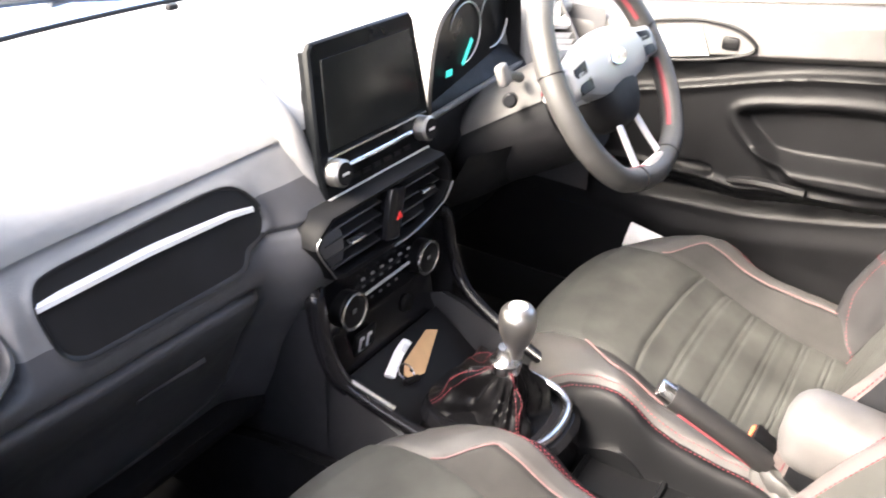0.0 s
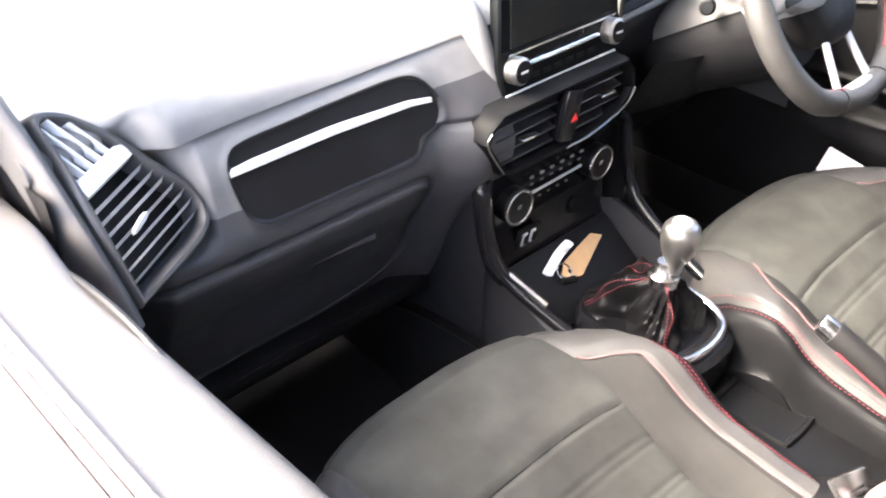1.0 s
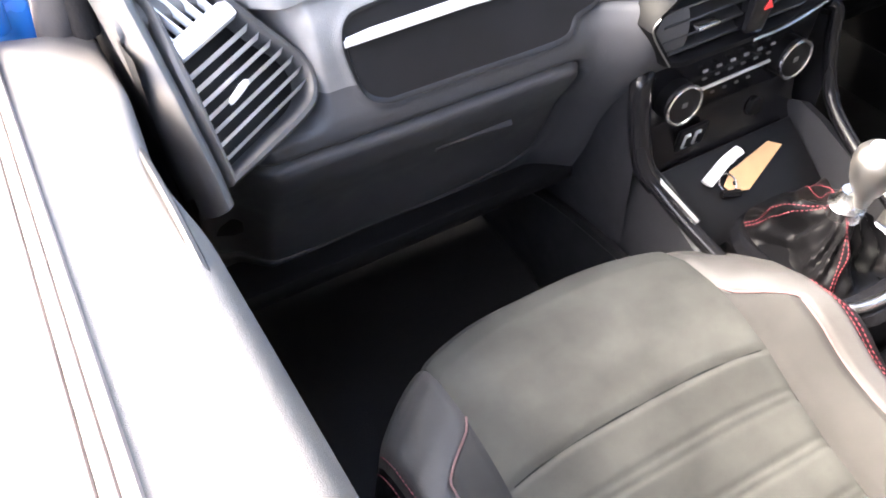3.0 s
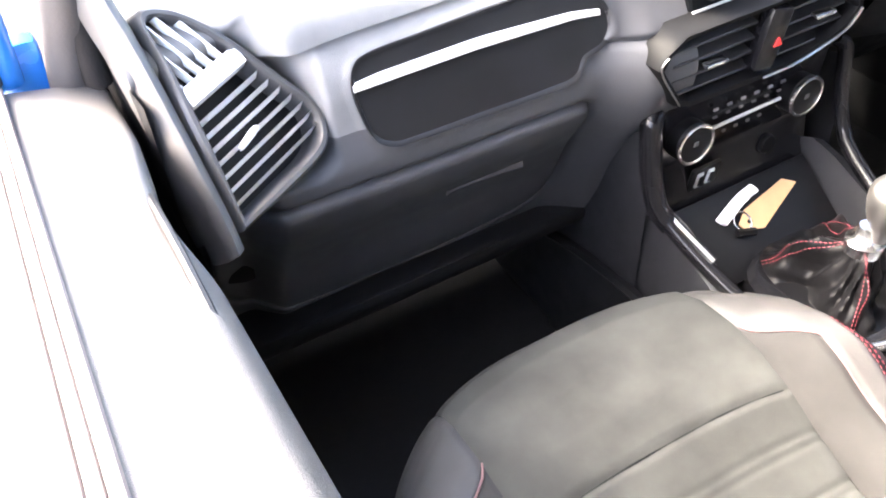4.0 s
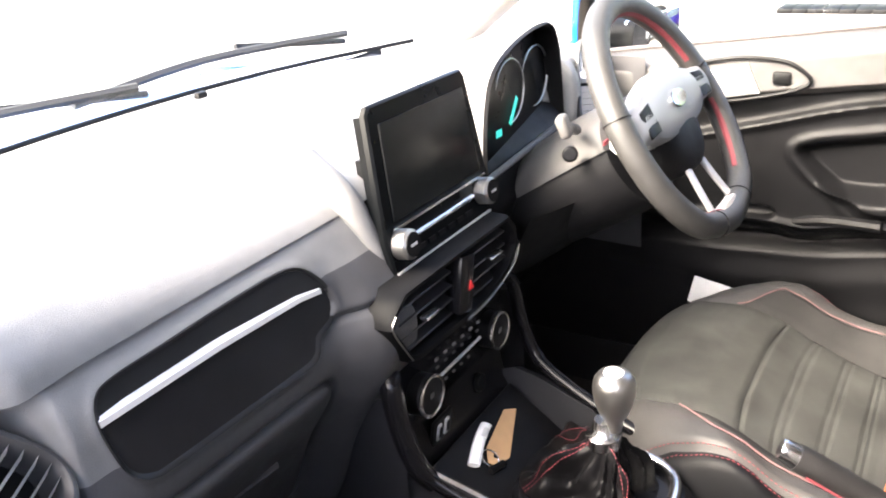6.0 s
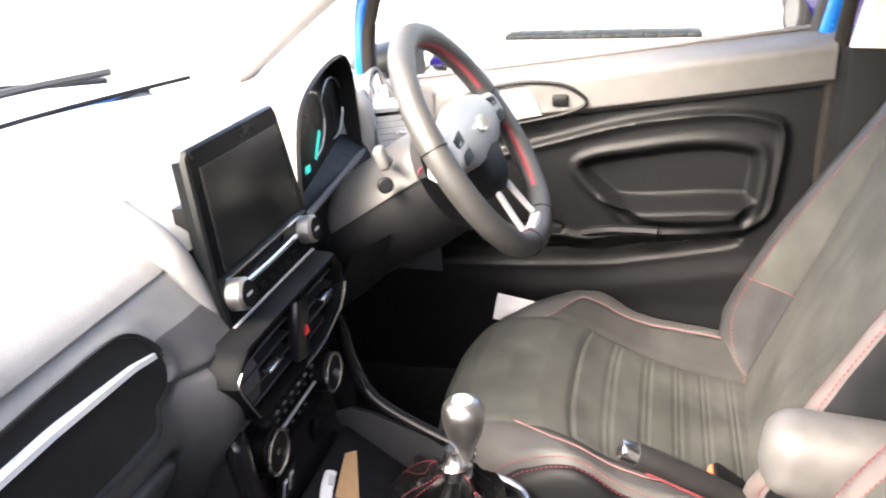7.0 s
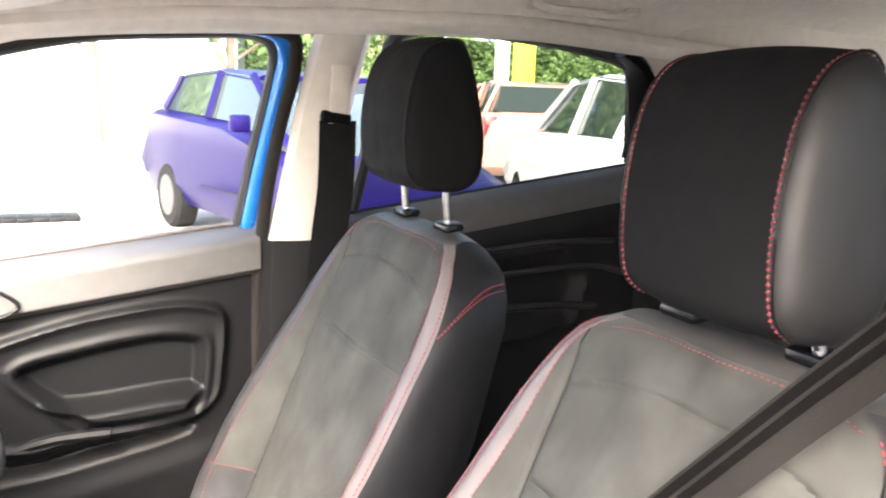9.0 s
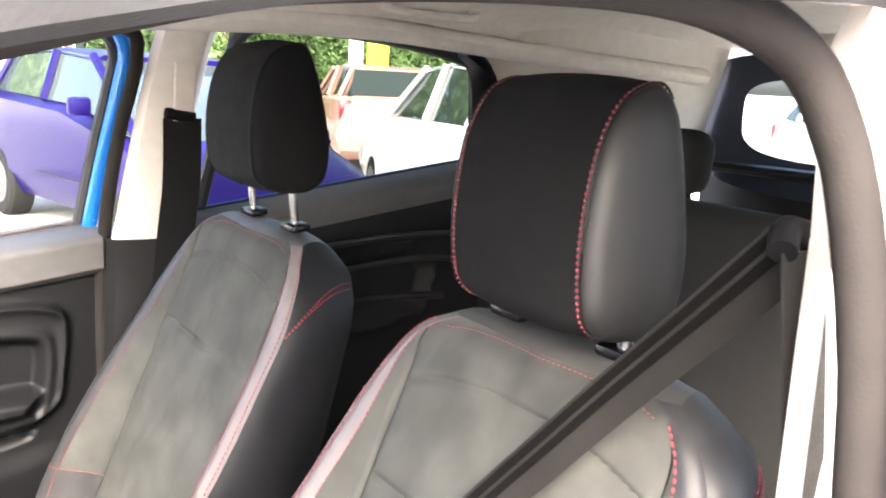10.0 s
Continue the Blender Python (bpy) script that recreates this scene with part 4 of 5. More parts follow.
part("airbag_cover", loft([hub_ring(1.0, -0.02), hub_ring(1.0, 0.005), hub_ring(0.95, 0.016), hub_ring(0.8, 0.024), hub_ring(0.5, 0.030), hub_ring(0.15, 0.032)]), UNDER, wheel, "dark grained airbag cover")
BRIDGE = [(-0.160, 0.034), (-0.11, 0.044), (-0.06, 0.058), (0.0, 0.066), (0.06, 0.058), (0.11, 0.044), (0.160, 0.034), (0.160, -0.006), (0.11, -0.010), (0.07, -0.022), (0.0, -0.026), (-0.07, -0.022), (-0.11, -0.010), (-0.160, -0.006)]


def bridge_ring(k, h):
    return [tuple(on_hub(x * (1 - (1 - k) * 0.3), 0.018 + (z - 0.018) * k, h)) for x, z, _ in smooth_line([(x, z, 0) for x, z in BRIDGE + BRIDGE[:1]], 56)[:-1]]


part("hub_bridge", loft([bridge_ring(1.0, 0.004), bridge_ring(1.0, 0.022), bridge_ring(0.94, 0.028), bridge_ring(0.7, 0.033), bridge_ring(0.3, 0.035)]), HUBGREY, wheel, "satin grey upper hub and spokes")
part("emblem", loft([[tuple(on_hub(0.028 * k * math.cos(q), 0.018 + 0.0125 * k * math.sin(q), h)) for q in [2 * math.pi * i / 24 for i in range(24)]] for k, h in ((1, 0.030), (1, 0.0375), (0.9, 0.039))]), CHROME, wheel, "silver oval emblem")
for s in (-1, 1):
    sp = part("spoke", loft([[tuple(on_hub(s * x, z, h)) for x, z, h in ((x0, z0 + w, 0.008), (x0, z0 + w * 0.6, 0.018), (x0, z0 - w * 0.6, 0.018), (x0, z0 - w, 0.004), (x0, z0, -0.01))] for x0, z0, w in ((0.06, 0.012, 0.036), (0.10, 0.012, 0.030), (0.14, 0.012, 0.028), (0.163, 0.012, 0.030))]), SILVER, wheel, "satin silver spoke")
    for j in range(2):
        part("switch", plate([tuple(on_hub(s * x, z - 0.022 * j, 0.031)) for x, z in ((0.094, 0.036), (0.134, 0.031), (0.138, 0.024), (0.134, 0.017), (0.098, 0.018))], tuple(WN), 0.004, 0.002), MATTE if j else UNDER, sp, "black switch pad")
    part("lower_spoke", tube([tuple(on_hub(s * 0.030, -0.07, 0.010)), tuple(on_hub(s * 0.036, -0.105, 0.012)), tuple(on_hub(s * 0.045, -0.15, 0.016))], 0.0072, 8, 8, 0.6, up=tuple(WN)), SILVER, wheel, "satin silver lower spoke")
part("lower_insert", loft([[tuple(on_hub(x, z, h)) for x, h in ((-w, 0.012), (-w * 0.7, 0.028), (w * 0.7, 0.028), (w, 0.012))] for z, w in ((-0.140, 0.040), (-0.152, 0.050), (-0.165, 0.053))]), SILVER, wheel)
column = thing("steering_column", "grey plastic steering column shroud with control stalks", "steering column")
part("shroud", loft([[tuple(WC - WN * d + WR * (r * 1.15 * math.cos(q)) + WU * (r * (0.85 if math.sin(q) > 0 else 1.0) * math.sin(q)) + Vector((0, 0, -0.02))) for q in [2 * math.pi * i / 28 for i in range(28)]] for d, r in ((0.035, 0.060), (0.04, 0.085), (0.09, 0.088), (0.14, 0.086), (0.24, 0.08))]), UNDER, column)
# lighter shell over the dark shroud puts the light from above into its colour
part("upper_cowl", loft([[tuple(WC - WN * d + WR * (r * 1.17 * math.cos(q)) + WU * (r * 0.88 * math.sin(q)) + Vector((0, 0, -0.018))) for q in [math.pi * (0.10 + 0.80 * i / 20) for i in range(21)]] for d, r in ((0.036, 0.070), (0.042, 0.086), (0.09, 0.0885), (0.15, 0.0865), (0.20, 0.084))], closed=False), RAIL, column, "grained upper cowl, lightened as if lit from above")
lever = part("stalk", tube([(0.262, 0.583, 1.040), (0.215, 0.572, 1.056), (0.176, 0.561, 1.069)], 0.0075, 10, 10), HARD, column, "dark control stalk")
part("paddle", rbox(0.164, 0.558, 1.073, 0.026, 0.015, 0.030, 0.006, 3, turn(-20, 0, 12)), TRIM, lever, "grey stalk paddle")
part("ignition_lock", disc((0.232, 0.580, 1.016), (-0.9, -0.4, 0.2), 0.011, 0.016, 18, 0.003), HARD, column, "black ignition lock")
wand = part("stalk", tube([tuple(WC - WN * 0.075 + WR * 0.075 + WU * 0.005), tuple(WC - WN * 0.080 + WR * 0.105 + WU * 0.008)], 0.011, 12), HARD, column, "dark control stalk")
part("stalk_arm", tube([tuple(WC - WN * 0.078 + WR * 0.100 + WU * 0.010), tuple(WC - WN * 0.070 + WR * 0.135 + WU * 0.018), tuple(WC - WN * 0.060 + WR * 0.160 + WU * 0.022)], 0.008, 10, 8), HARD, wand)
for k in range(3):
    part("legend", rbox(*tuple(WC - WN * (0.066 - 0.004 * k) + WR * (0.118 + 0.014 * k) + WU * (0.0165 + 0.003 * k)), 0.006, 0.003, 0.003, 0.0005, 1, turn(32)), WHITE, wand)
part("warning_tag", rbox(0.235, 0.53, 1.035, 0.016, 0.003, 0.007, 0.001), RED, column, "small red tag")
part("knee_panel", surface(24, 16, lambda u, v: (0.17 + 0.42 * u, 0.66 - 0.10 * v + 0.05 * (2 * u - 1) ** 2 + 0.10 * ease(0.6, 0, v), 0.74 + 0.20 * v)), UNDER, column)

# ---- instrument cluster ----
cluster = thing("instrument_cluster", "hooded dark instrument cluster with lit turquoise needle", "instrument cluster")
def hood_ring(y, k, t):
    base = [(0.150, 0.992), (0.152, 1.05), (0.172, 1.112), (0.215, 1.140), (0.29, 1.156), (0.37, 1.161), (0.435, 1.154), (0.466, 1.118), (0.478, 1.06), (0.486, 0.992)]
    return [(0.312 + (x - 0.312) * k, y + 0.10 * (x - 0.15), 0.992 + (z - 0.992) * t) for x, z, _ in smooth_line([(x, z, 0) for x, z in base], 40)]


part("hood", loft([hood_ring(0.735, 0.94, 0.93), hood_ring(0.668, 0.965, 0.965), hood_ring(0.663, 0.985, 0.985), hood_ring(0.668, 1.0, 1.0)], closed=False), MATTE, cluster, "matt black hood")
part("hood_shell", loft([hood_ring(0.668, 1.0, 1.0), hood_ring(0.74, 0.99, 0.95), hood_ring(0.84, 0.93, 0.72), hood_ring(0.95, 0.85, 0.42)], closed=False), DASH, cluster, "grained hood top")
part("dial_plate", loft([hood_ring(0.700, 0.965, 0.965), [(x, y, 0.990) for x, y, z in hood_ring(0.690, 0.965, 0.965)]], closed=False), LENS, cluster)
for x in (0.315, 0.425):
    g = part("dial_ring", tube([(x + 0.047 * math.cos(q), 0.693 + 0.10 * (x - 0.15), 1.074 + 0.047 * math.sin(q)) for q in [2 * math.pi * i / 20 for i in range(21)]], 0.0016, 8, 60), KNOB, cluster, "silver dial ring")
    part("dial_face", disc((x, 0.698 + 0.10 * (x - 0.15), 1.074), (0, -1, 0), 0.045, 0.002, 28), MATTE, g)
lit = bpy.data.materials.new("turquoise gauge light")
lit.use_nodes = True
lit.node_tree.nodes["Principled BSDF"].inputs["Base Color"].default_value = (0.0, 0.3, 0.28, 1)
lit.node_tree.nodes["Principled BSDF"].inputs["Emission Color"].default_value = (0.05, 0.75, 0.65, 1)
lit.node_tree.nodes["Principled BSDF"].inputs["Emission Strength"].default_value = 0.06
part("gauge_light", plate([(0.299, 0.7045, 1.031), (0.305, 0.7045, 1.026), (0.338, 0.7085, 1.058), (0.332, 0.7085, 1.064)], (0, -1, 0), 0.001), lit, cluster, "lit turquoise gauge needle")
part("status_light", rbox(0.247, 0.694, 1.030, 0.016, 0.001, 0.010, 0), lit, cluster)
part("lower_bezel", tube([(0.150, 0.664, 0.993), (0.315, 0.680, 0.991), (0.488, 0.697, 0.990)], 0.005, 8, 8), TRIM, cluster, "grey lower bezel")

# ---- centre console ----
console = thing("centre_console", "dark plastic centre console with gloss black side rails", "centre console")
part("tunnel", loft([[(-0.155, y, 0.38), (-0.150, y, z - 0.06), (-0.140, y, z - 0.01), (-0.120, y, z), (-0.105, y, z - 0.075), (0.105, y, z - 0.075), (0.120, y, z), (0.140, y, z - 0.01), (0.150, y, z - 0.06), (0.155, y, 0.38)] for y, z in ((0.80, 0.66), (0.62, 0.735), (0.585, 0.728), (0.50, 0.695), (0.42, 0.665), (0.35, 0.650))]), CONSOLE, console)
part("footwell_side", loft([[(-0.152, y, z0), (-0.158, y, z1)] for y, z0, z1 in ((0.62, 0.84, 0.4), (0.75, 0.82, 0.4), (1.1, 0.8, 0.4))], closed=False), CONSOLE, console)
part("footwell_side", loft([[(0.152, y, z0), (0.158, y, z1)] for y, z0, z1 in ((0.62, 0.84, 0.4), (0.75, 0.82, 0.4), (1.1, 0.8, 0.4))], closed=False), UNDER, console)
part("carpet_edge", tube([(-0.166, 0.90, 0.545), (-0.168, 0.75, 0.60), (-0.168, 0.60, 0.62), (-0.166, 0.45, 0.62)], 0.008, 6, 16), HARD, console)
for s in (-1, 1):
    part("side_rail", tube([(s * 0.148, 0.598, 0.745), (s * 0.143, 0.585, 0.734), (s * 0.135, 0.54, 0.712), (s * 0.123, 0.47, 0.688), (s * 0.108, 0.40, 0.672), (s * 0.085, 0.365, 0.665)], 0.0095, 10, 36), PIANO, console, "gloss black side rail")
# reflection on the gloss rail, modelled as a chrome strip
part("rail_glint", tube([(-0.140, 0.592, 0.742), (-0.128, 0.53, 0.716)], 0.006, 8), CHROME, console, "reflected streak on the rail, built as a bright strip")
part("chrome_loop", tube([(-0.072, 0.44, 0.684), (-0.070, 0.395, 0.680), (-0.048, 0.368, 0.677), (0.004, 0.360, 0.676), (0.050, 0.370, 0.677), (0.070, 0.398, 0.680), (0.073, 0.44, 0.684)], 0.0075, 10, 36), CHROME, console, "satin chrome loop behind the gear lever")
part("gear_plinth", loft([[(0.0 + 0.085 * k * math.copysign(abs(math.cos(q)) ** 0.7, math.cos(q)), 0.445 + 0.105 * k * math.copysign(abs(math.sin(q)) ** 0.7, math.sin(q)), z) for q in [2 * math.pi * i / 32 for i in range(32)]] for k, z in ((1.02, 0.60), (1.0, 0.665), (0.92, 0.672))]), PIANO, console)
part("bay_mat", rbox(0.0, 0.578, 0.681, 0.215, 0.11, 0.008, 0.002, rot=turn(36)), MATTE, console)
part("rear_tray", loft([[(-0.12, y, 0.38), (-0.118, y, z), (-0.10, y, z + 0.008), (0.10, y, z + 0.008), (0.118, y, z), (0.12, y, 0.38)] for y, z in ((0.36, 0.60), (0.1, 0.595), (-0.35, 0.59))]), HARD, console)
part("tray_lip", tube([(x, y, 0.607) for x, y in ((0.0, 0.33), (0.055, 0.33), (0.06, 0.32), (0.06, 0.235), (0.05, 0.225), (0.0, 0.225), (-0.01, 0.235), (-0.01, 0.32), (0.0, 0.33))], 0.005, 6, 40), HARD, console, "dark lip round a tray")
part("tray_well", rbox(0.025, 0.278, 0.602, 0.066, 0.10, 0.006, 0.002), MATTE, console)

gear = thing("gear_lever", "satin silver ball gear lever with red-stitched leather gaiter", "gear lever")
GK = Vector((0.004, 0.431, 0.812))
KN = [(0.009, -0.052), (0.0105, -0.044), (0.0115, -0.037), (0.0165, -0.029), (0.0215, -0.016), (0.0245, -0.002), (0.0248, 0.008), (0.0232, 0.017), (0.0185, 0.0235), (0.010, 0.0265)]
part("knob", loft([[(GK.x + r * math.cos(a), GK.y + r * math.sin(a), GK.z + h) for a in [2 * math.pi * i / 32 for i in range(32)]] for r, h in KN]), KNOB, gear, "satin silver ball knob")
part("knob_badge", disc((GK.x - 0.001, GK.y, GK.z + 0.0245), (0, -0.1, 1), 0.012, 0.003, 20, 0.001), SILVER, gear)
part("collar", loft([[(0.002 + r * math.cos(a), 0.443 + r * math.sin(a), z) for a in [2 * math.pi * i / 24 for i in range(24)]] for r, z in ((0.017, 0.735), (0.021, 0.738), (0.021, 0.752), (0.015, 0.757), (0.011, 0.772))]), CHROME, gear, "bright chrome collar")


def gaiter_point(a, t):
    """Loose leather between a rounded base opening and the collar: ridges run from the corners, with sagging panels between."""
    c, n = math.cos(a), math.sin(a)
    base = Vector((0.060 * math.copysign(abs(c) ** 0.55, c), 0.461 + 0.080 * math.copysign(abs(n) ** 0.55, n), 0.672 + 0.010 * max(0.0, n)))
    top = Vector((0.002 + 0.017 * c, 0.443 + 0.017 * n, 0.744))
    corner = abs(math.sin(2 * a)) ** 3
    p = base.lerp(top, t)
    p.z += math.sin(math.pi * t) * (0.016 * corner - 0.020 * (1 - corner))
    crease = 0.006 * math.sin(math.pi * min(1, t * 1.15)) * math.sin(7 * a + 5 * t + 0.8) + 0.0035 * math.sin(math.pi * t) * math.sin(15 * a - 9 * t)
    p += Vector((c, n, 0.7)) * crease
    p.z += 0.003 * noise.noise((a * 3, t * 5, 2.0)) * math.sin(math.pi * t)
    return tuple(p)


part("gaiter", loft([[gaiter_point(2 * math.pi * i / 96, t) for i in range(96)] for t in np.linspace(0, 1, 30)]), GAITER, gear, "black leather gaiter")
for a in (3.92, 4.02, 2.36, 2.46, 0.78, 0.88):
    part("gaiter_stitching", stitches([tuple(Vector(gaiter_point(a + 0.12 * math.sin(3 * t), t)) + Vector((math.cos(a), math.sin(a), 0.8)) * 0.0003) for t in np.linspace(0.02, 0.96, 30)], 0.0034, 0.0016, 0.0007), RED, gear, "red seam")

brake = thing("handbrake", "leather-covered handbrake lever with silver button", "handbrake")
part("grip", tube([(0.100, 0.115, 0.664), (0.088, 0.16, 0.694), (0.072, 0.225, 0.732), (0.068, 0.24, 0.740)], 0.0165, 14, 16, up=(1, 0, 0)), HEADSIDE, brake)
part("button", tube([(0.068, 0.238, 0.739), (0.064, 0.252, 0.748), (0.063, 0.256, 0.750)], 0.0155, 14, 6, taper=0.75), CHROME, brake, "silver end button")
part("stitching", tube([(0.084, 0.13, 0.665), (0.072, 0.165, 0.688), (0.056, 0.225, 0.724)], 0.0016, 6, 10), RED, brake, "red seam")


def sock(a, t):
    r = 0.055 * (1 - t) + 0.018
    r *= 1 + 0.18 * math.sin(t * math.pi) * math.sin(5 * a + 5 * t) + 0.06 * math.sin(11 * a)
    c = Vector((0.115, 0.05, 0.612)).lerp(Vector((0.100, 0.118, 0.668)), t)
    return (c.x + r * 0.8 * math.cos(a), c.y + r * 1.2 * math.sin(a), c.z + 0.01 * math.sin(6 * a + 7 * t) * math.sin(t * math.pi))


part("sock", loft([[sock(2 * math.pi * i / 48, t) for i in range(48)] for t in np.linspace(0, 1, 16)]), WHEELSKIN, brake, "gathered grey leather sock")

armrest = thing("armrest", "pale grey leather armrest between the front seats", "armrest")
part("hinge", disc((0.08, -0.20, 0.76), (-1, 0, 0), 0.035, 0.09, 20, 0.006), SIDE, armrest, "black hinge cover")
part("pad", rbox(0.035, -0.06, 0.775, 0.085, 0.33, 0.095, 0.035, 4, turn(5)), PALE, armrest)
buckle = thing("belt_buckle", "black belt buckle with orange-red release button", "belt buckle", "belt buckles")
part("stem", tube([(0.12, 0.06, 0.60), (0.125, 0.095, 0.64), (0.130, 0.115, 0.655)], 0.016, 8, 8, 0.6), MATTE, buckle)
part("housing", rbox(0.130, 0.125, 0.664, 0.042, 0.05, 0.022, 0.005, rot=turn(35)), MATTE, buckle)
part("release_button", rbox(0.131, 0.142, 0.676, 0.036, 0.012, 0.010, 0.003, rot=turn(35)), material("orange red plastic", (0.75, 0.16, 0.07), 0.4), buckle, "orange-red button")

# ---- front seats ----
CY = [0.0, 0.1, 0.20, 0.28, 0.335, 0.385, 0.43, 0.48, 0.53, 0.560, 0.575, 0.582]
CZ = [0.60, 0.605, 0.618, 0.640, 0.662, 0.686, 0.700, 0.706, 0.702, 0.688, 0.668, 0.635]


def cushion_z(s, y):
    """Top of the seat cushion, s metres off the seat's middle."""
    z = float(np.interp(y, CY, CZ))
    a = abs(s)
    z += (0.022 + 0.027 * ease(0.38, 0.16, y)) * ease(0.15, 0.215, a) * ease(0.58, 0.40, y) - 0.018 * ease(0.235, 0.262, a) - 0.07 * ease(0.255, 0.280, a) ** 2
    return z


def front_seat(cx, name, lift, label, slide=0.0):
    seat = thing(name, label, "car seat", "front seats")
    def spot(s, y, up=0.0):
        back = 0.13 * (abs(s) / 0.27) ** 3 * ease(0.2, 0.58, y)
        return (cx + s, y - back + slide * ease(0.0, 0.3, y), cushion_z(s, y) + up)
    def area(s0, s1, y0, y1, nu, nv, groove=(), seam=True):
        def f(u, v):
            s = s0(0) if callable(s0) else s0
            y = y0 + (y1 - y0) * v
            a0 = s0(y) if callable(s0) else s0
            a1 = s1(y) if callable(s1) else s1
            s = a0 + (a1 - a0) * u
            dz = 0.0
            for g in groove:
                dz -= 0.0019 * bump_at(y, g, 0.0036)
            e = min(abs(s - a0), abs(s - a1) + (9 if abs(a1) > 0.27 or abs(a0) > 0.27 else 0), abs(y - y0) + (9 if y0 < 0.1 else 0), abs(y1 - y) + (9 if y1 > 0.57 else 0))
            dz -= 0.0042 * ease(0.008, 0, e)
            dz += 0.0012 * noise.noise((s * 30 + cx * 9, y * 30, 0))
            return spot(s, y, dz)
        return surface(nu, nv, f)
    ribs = [0.338, 0.328, 0.283, 0.273, 0.228, 0.218, 0.173, 0.163, 0.118, 0.108]
    part("cushion_insert", area(-0.160, 0.160, 0.02, 0.385, 40, 150, ribs), SUEDE, seat, "ribbed charcoal suede insert")
    part("cushion_front", area(-0.160, 0.160, 0.385, 0.582, 40, 50), SUEDE, seat, "smooth charcoal suede front pad")
    part("cushion_seam", tube([spot(u, 0.3855, -0.0042) for u in np.linspace(-0.154, 0.154, 20)], 0.0009, 5, 40), SIDE, seat, "dark sewn seam")
    for s in (-1, 1):
        edge = lambda y, s=s: s * (0.160 + 0.052 * ease(0.47, 0.43, y))
        part("bolster_inner", area(lambda y, s=s: s * 0.160, edge, 0.0, 0.475, 14, 60), SIDECLOTH, seat, "charcoal suede bolster lining")
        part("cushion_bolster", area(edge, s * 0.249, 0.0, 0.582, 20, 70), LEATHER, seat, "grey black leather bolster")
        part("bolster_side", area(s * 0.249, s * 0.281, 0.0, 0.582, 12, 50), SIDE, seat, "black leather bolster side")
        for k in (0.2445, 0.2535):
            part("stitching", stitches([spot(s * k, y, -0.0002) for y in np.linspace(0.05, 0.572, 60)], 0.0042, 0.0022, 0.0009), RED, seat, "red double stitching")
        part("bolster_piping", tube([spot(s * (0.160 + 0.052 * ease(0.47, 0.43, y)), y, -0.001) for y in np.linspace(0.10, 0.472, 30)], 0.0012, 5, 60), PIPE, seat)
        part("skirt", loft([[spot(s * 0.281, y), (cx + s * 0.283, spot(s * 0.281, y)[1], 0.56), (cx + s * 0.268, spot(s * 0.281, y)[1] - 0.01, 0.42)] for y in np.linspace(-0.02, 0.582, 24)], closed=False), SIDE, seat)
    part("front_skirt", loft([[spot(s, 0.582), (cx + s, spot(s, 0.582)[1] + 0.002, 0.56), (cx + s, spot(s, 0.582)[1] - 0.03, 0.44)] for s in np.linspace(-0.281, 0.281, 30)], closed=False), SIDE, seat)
    part("seat_frame", rbox(cx, 0.22, 0.42, 0.46, 0.5, 0.08, 0.02), MATTE, seat)
    # backrest: front face over t (-1 to 1 across) and k (0 to 1 up)
    KW = [0, 0.08, 0.18, 0.30, 0.50, 0.64, 0.74, 0.84, 0.91, 0.95, 0.98, 1.0]
    HW = [0.165, 0.215, 0.252, 0.266, 0.257, 0.247, 0.238, 0.226, 0.208, 0.192, 0.173, 0.146]
    wide = smooth_line(list(zip(KW, HW, [0] * len(KW))), 90)
    def half(k):
        return float(np.interp(k, [p.x for p in wide], [p.y for p in wide]))
    def axis(k):
        return 0.085 - 0.235 * k - 0.014 * k * k, 0.575 + 0.615 * k
    def insert_half(k):
        return min(0.167, half(k) - 0.020)
    def tw(k):
        return insert_half(k) / half(k)
    def face(t, k, out=0.0):
        y0, z = axis(k)
        w = half(k)
        bol = table([0, 0.2, 0.4, 0.55, 0.7, 0.85, 1.0], [0.048, 0.074, 0.063, 0.047, 0.027, 0.011, 0.0], k)
        a, seam = abs(t), tw(k)
        y = y0 + bol * ease(seam - 0.03, 0.95, a) - (0.010 + 0.02 * ease(0.5, 0.0, k)) * ease(0.88, 1.0, a) ** 2
        y += 0.006 * math.cos(t * 3) * (1 - a)
        y -= 0.0045 * bump_at((a - seam) * w, 0, 0.004) * ease(0.97, 0.9, k)
        if a < seam:
            y -= 0.0036 * bump_at(z, 1.146 - 0.028 * (t / seam) ** 2, 0.0032) + 0.0034 * bump_at(z, 1.022, 0.004)
        y -= 0.010 * ease(0.96, 1.0, k) ** 2
        y += 0.0022 * noise.noise((t * 6 + cx * 7, k * 7, 1.0)) + 0.0009 * noise.noise((t * 17 + cx * 7, k * 21, 4.0))
        return Vector((cx + w * t, y + out, z + out * 0.4))
    def strip(t0, t1, nt, k0=0.0, k1=1.0, nk=60):
        return surface(nt, nk, lambda u, v: face((t0(k0 + (k1 - k0) * v) if callable(t0) else t0) * (1 - u) + (t1(k0 + (k1 - k0) * v) if callable(t1) else t1) * u, k0 + (k1 - k0) * v))
    for q in (-1, 1):
        part("insert_seam", tube([tuple(face(q * tw(k), k, 0.0006)) for k in np.linspace(0.03, 0.97, 40)], 0.0009, 5, 80), SIDE, seat, "dark sewn seam")
    part("backrest_insert", strip(lambda k: -tw(k), tw, 90, 0.0, 1.0, 220), SUEDE, seat, "charcoal suede backrest insert")
    for s in (-1, 1):
        inner = s * cx < 0
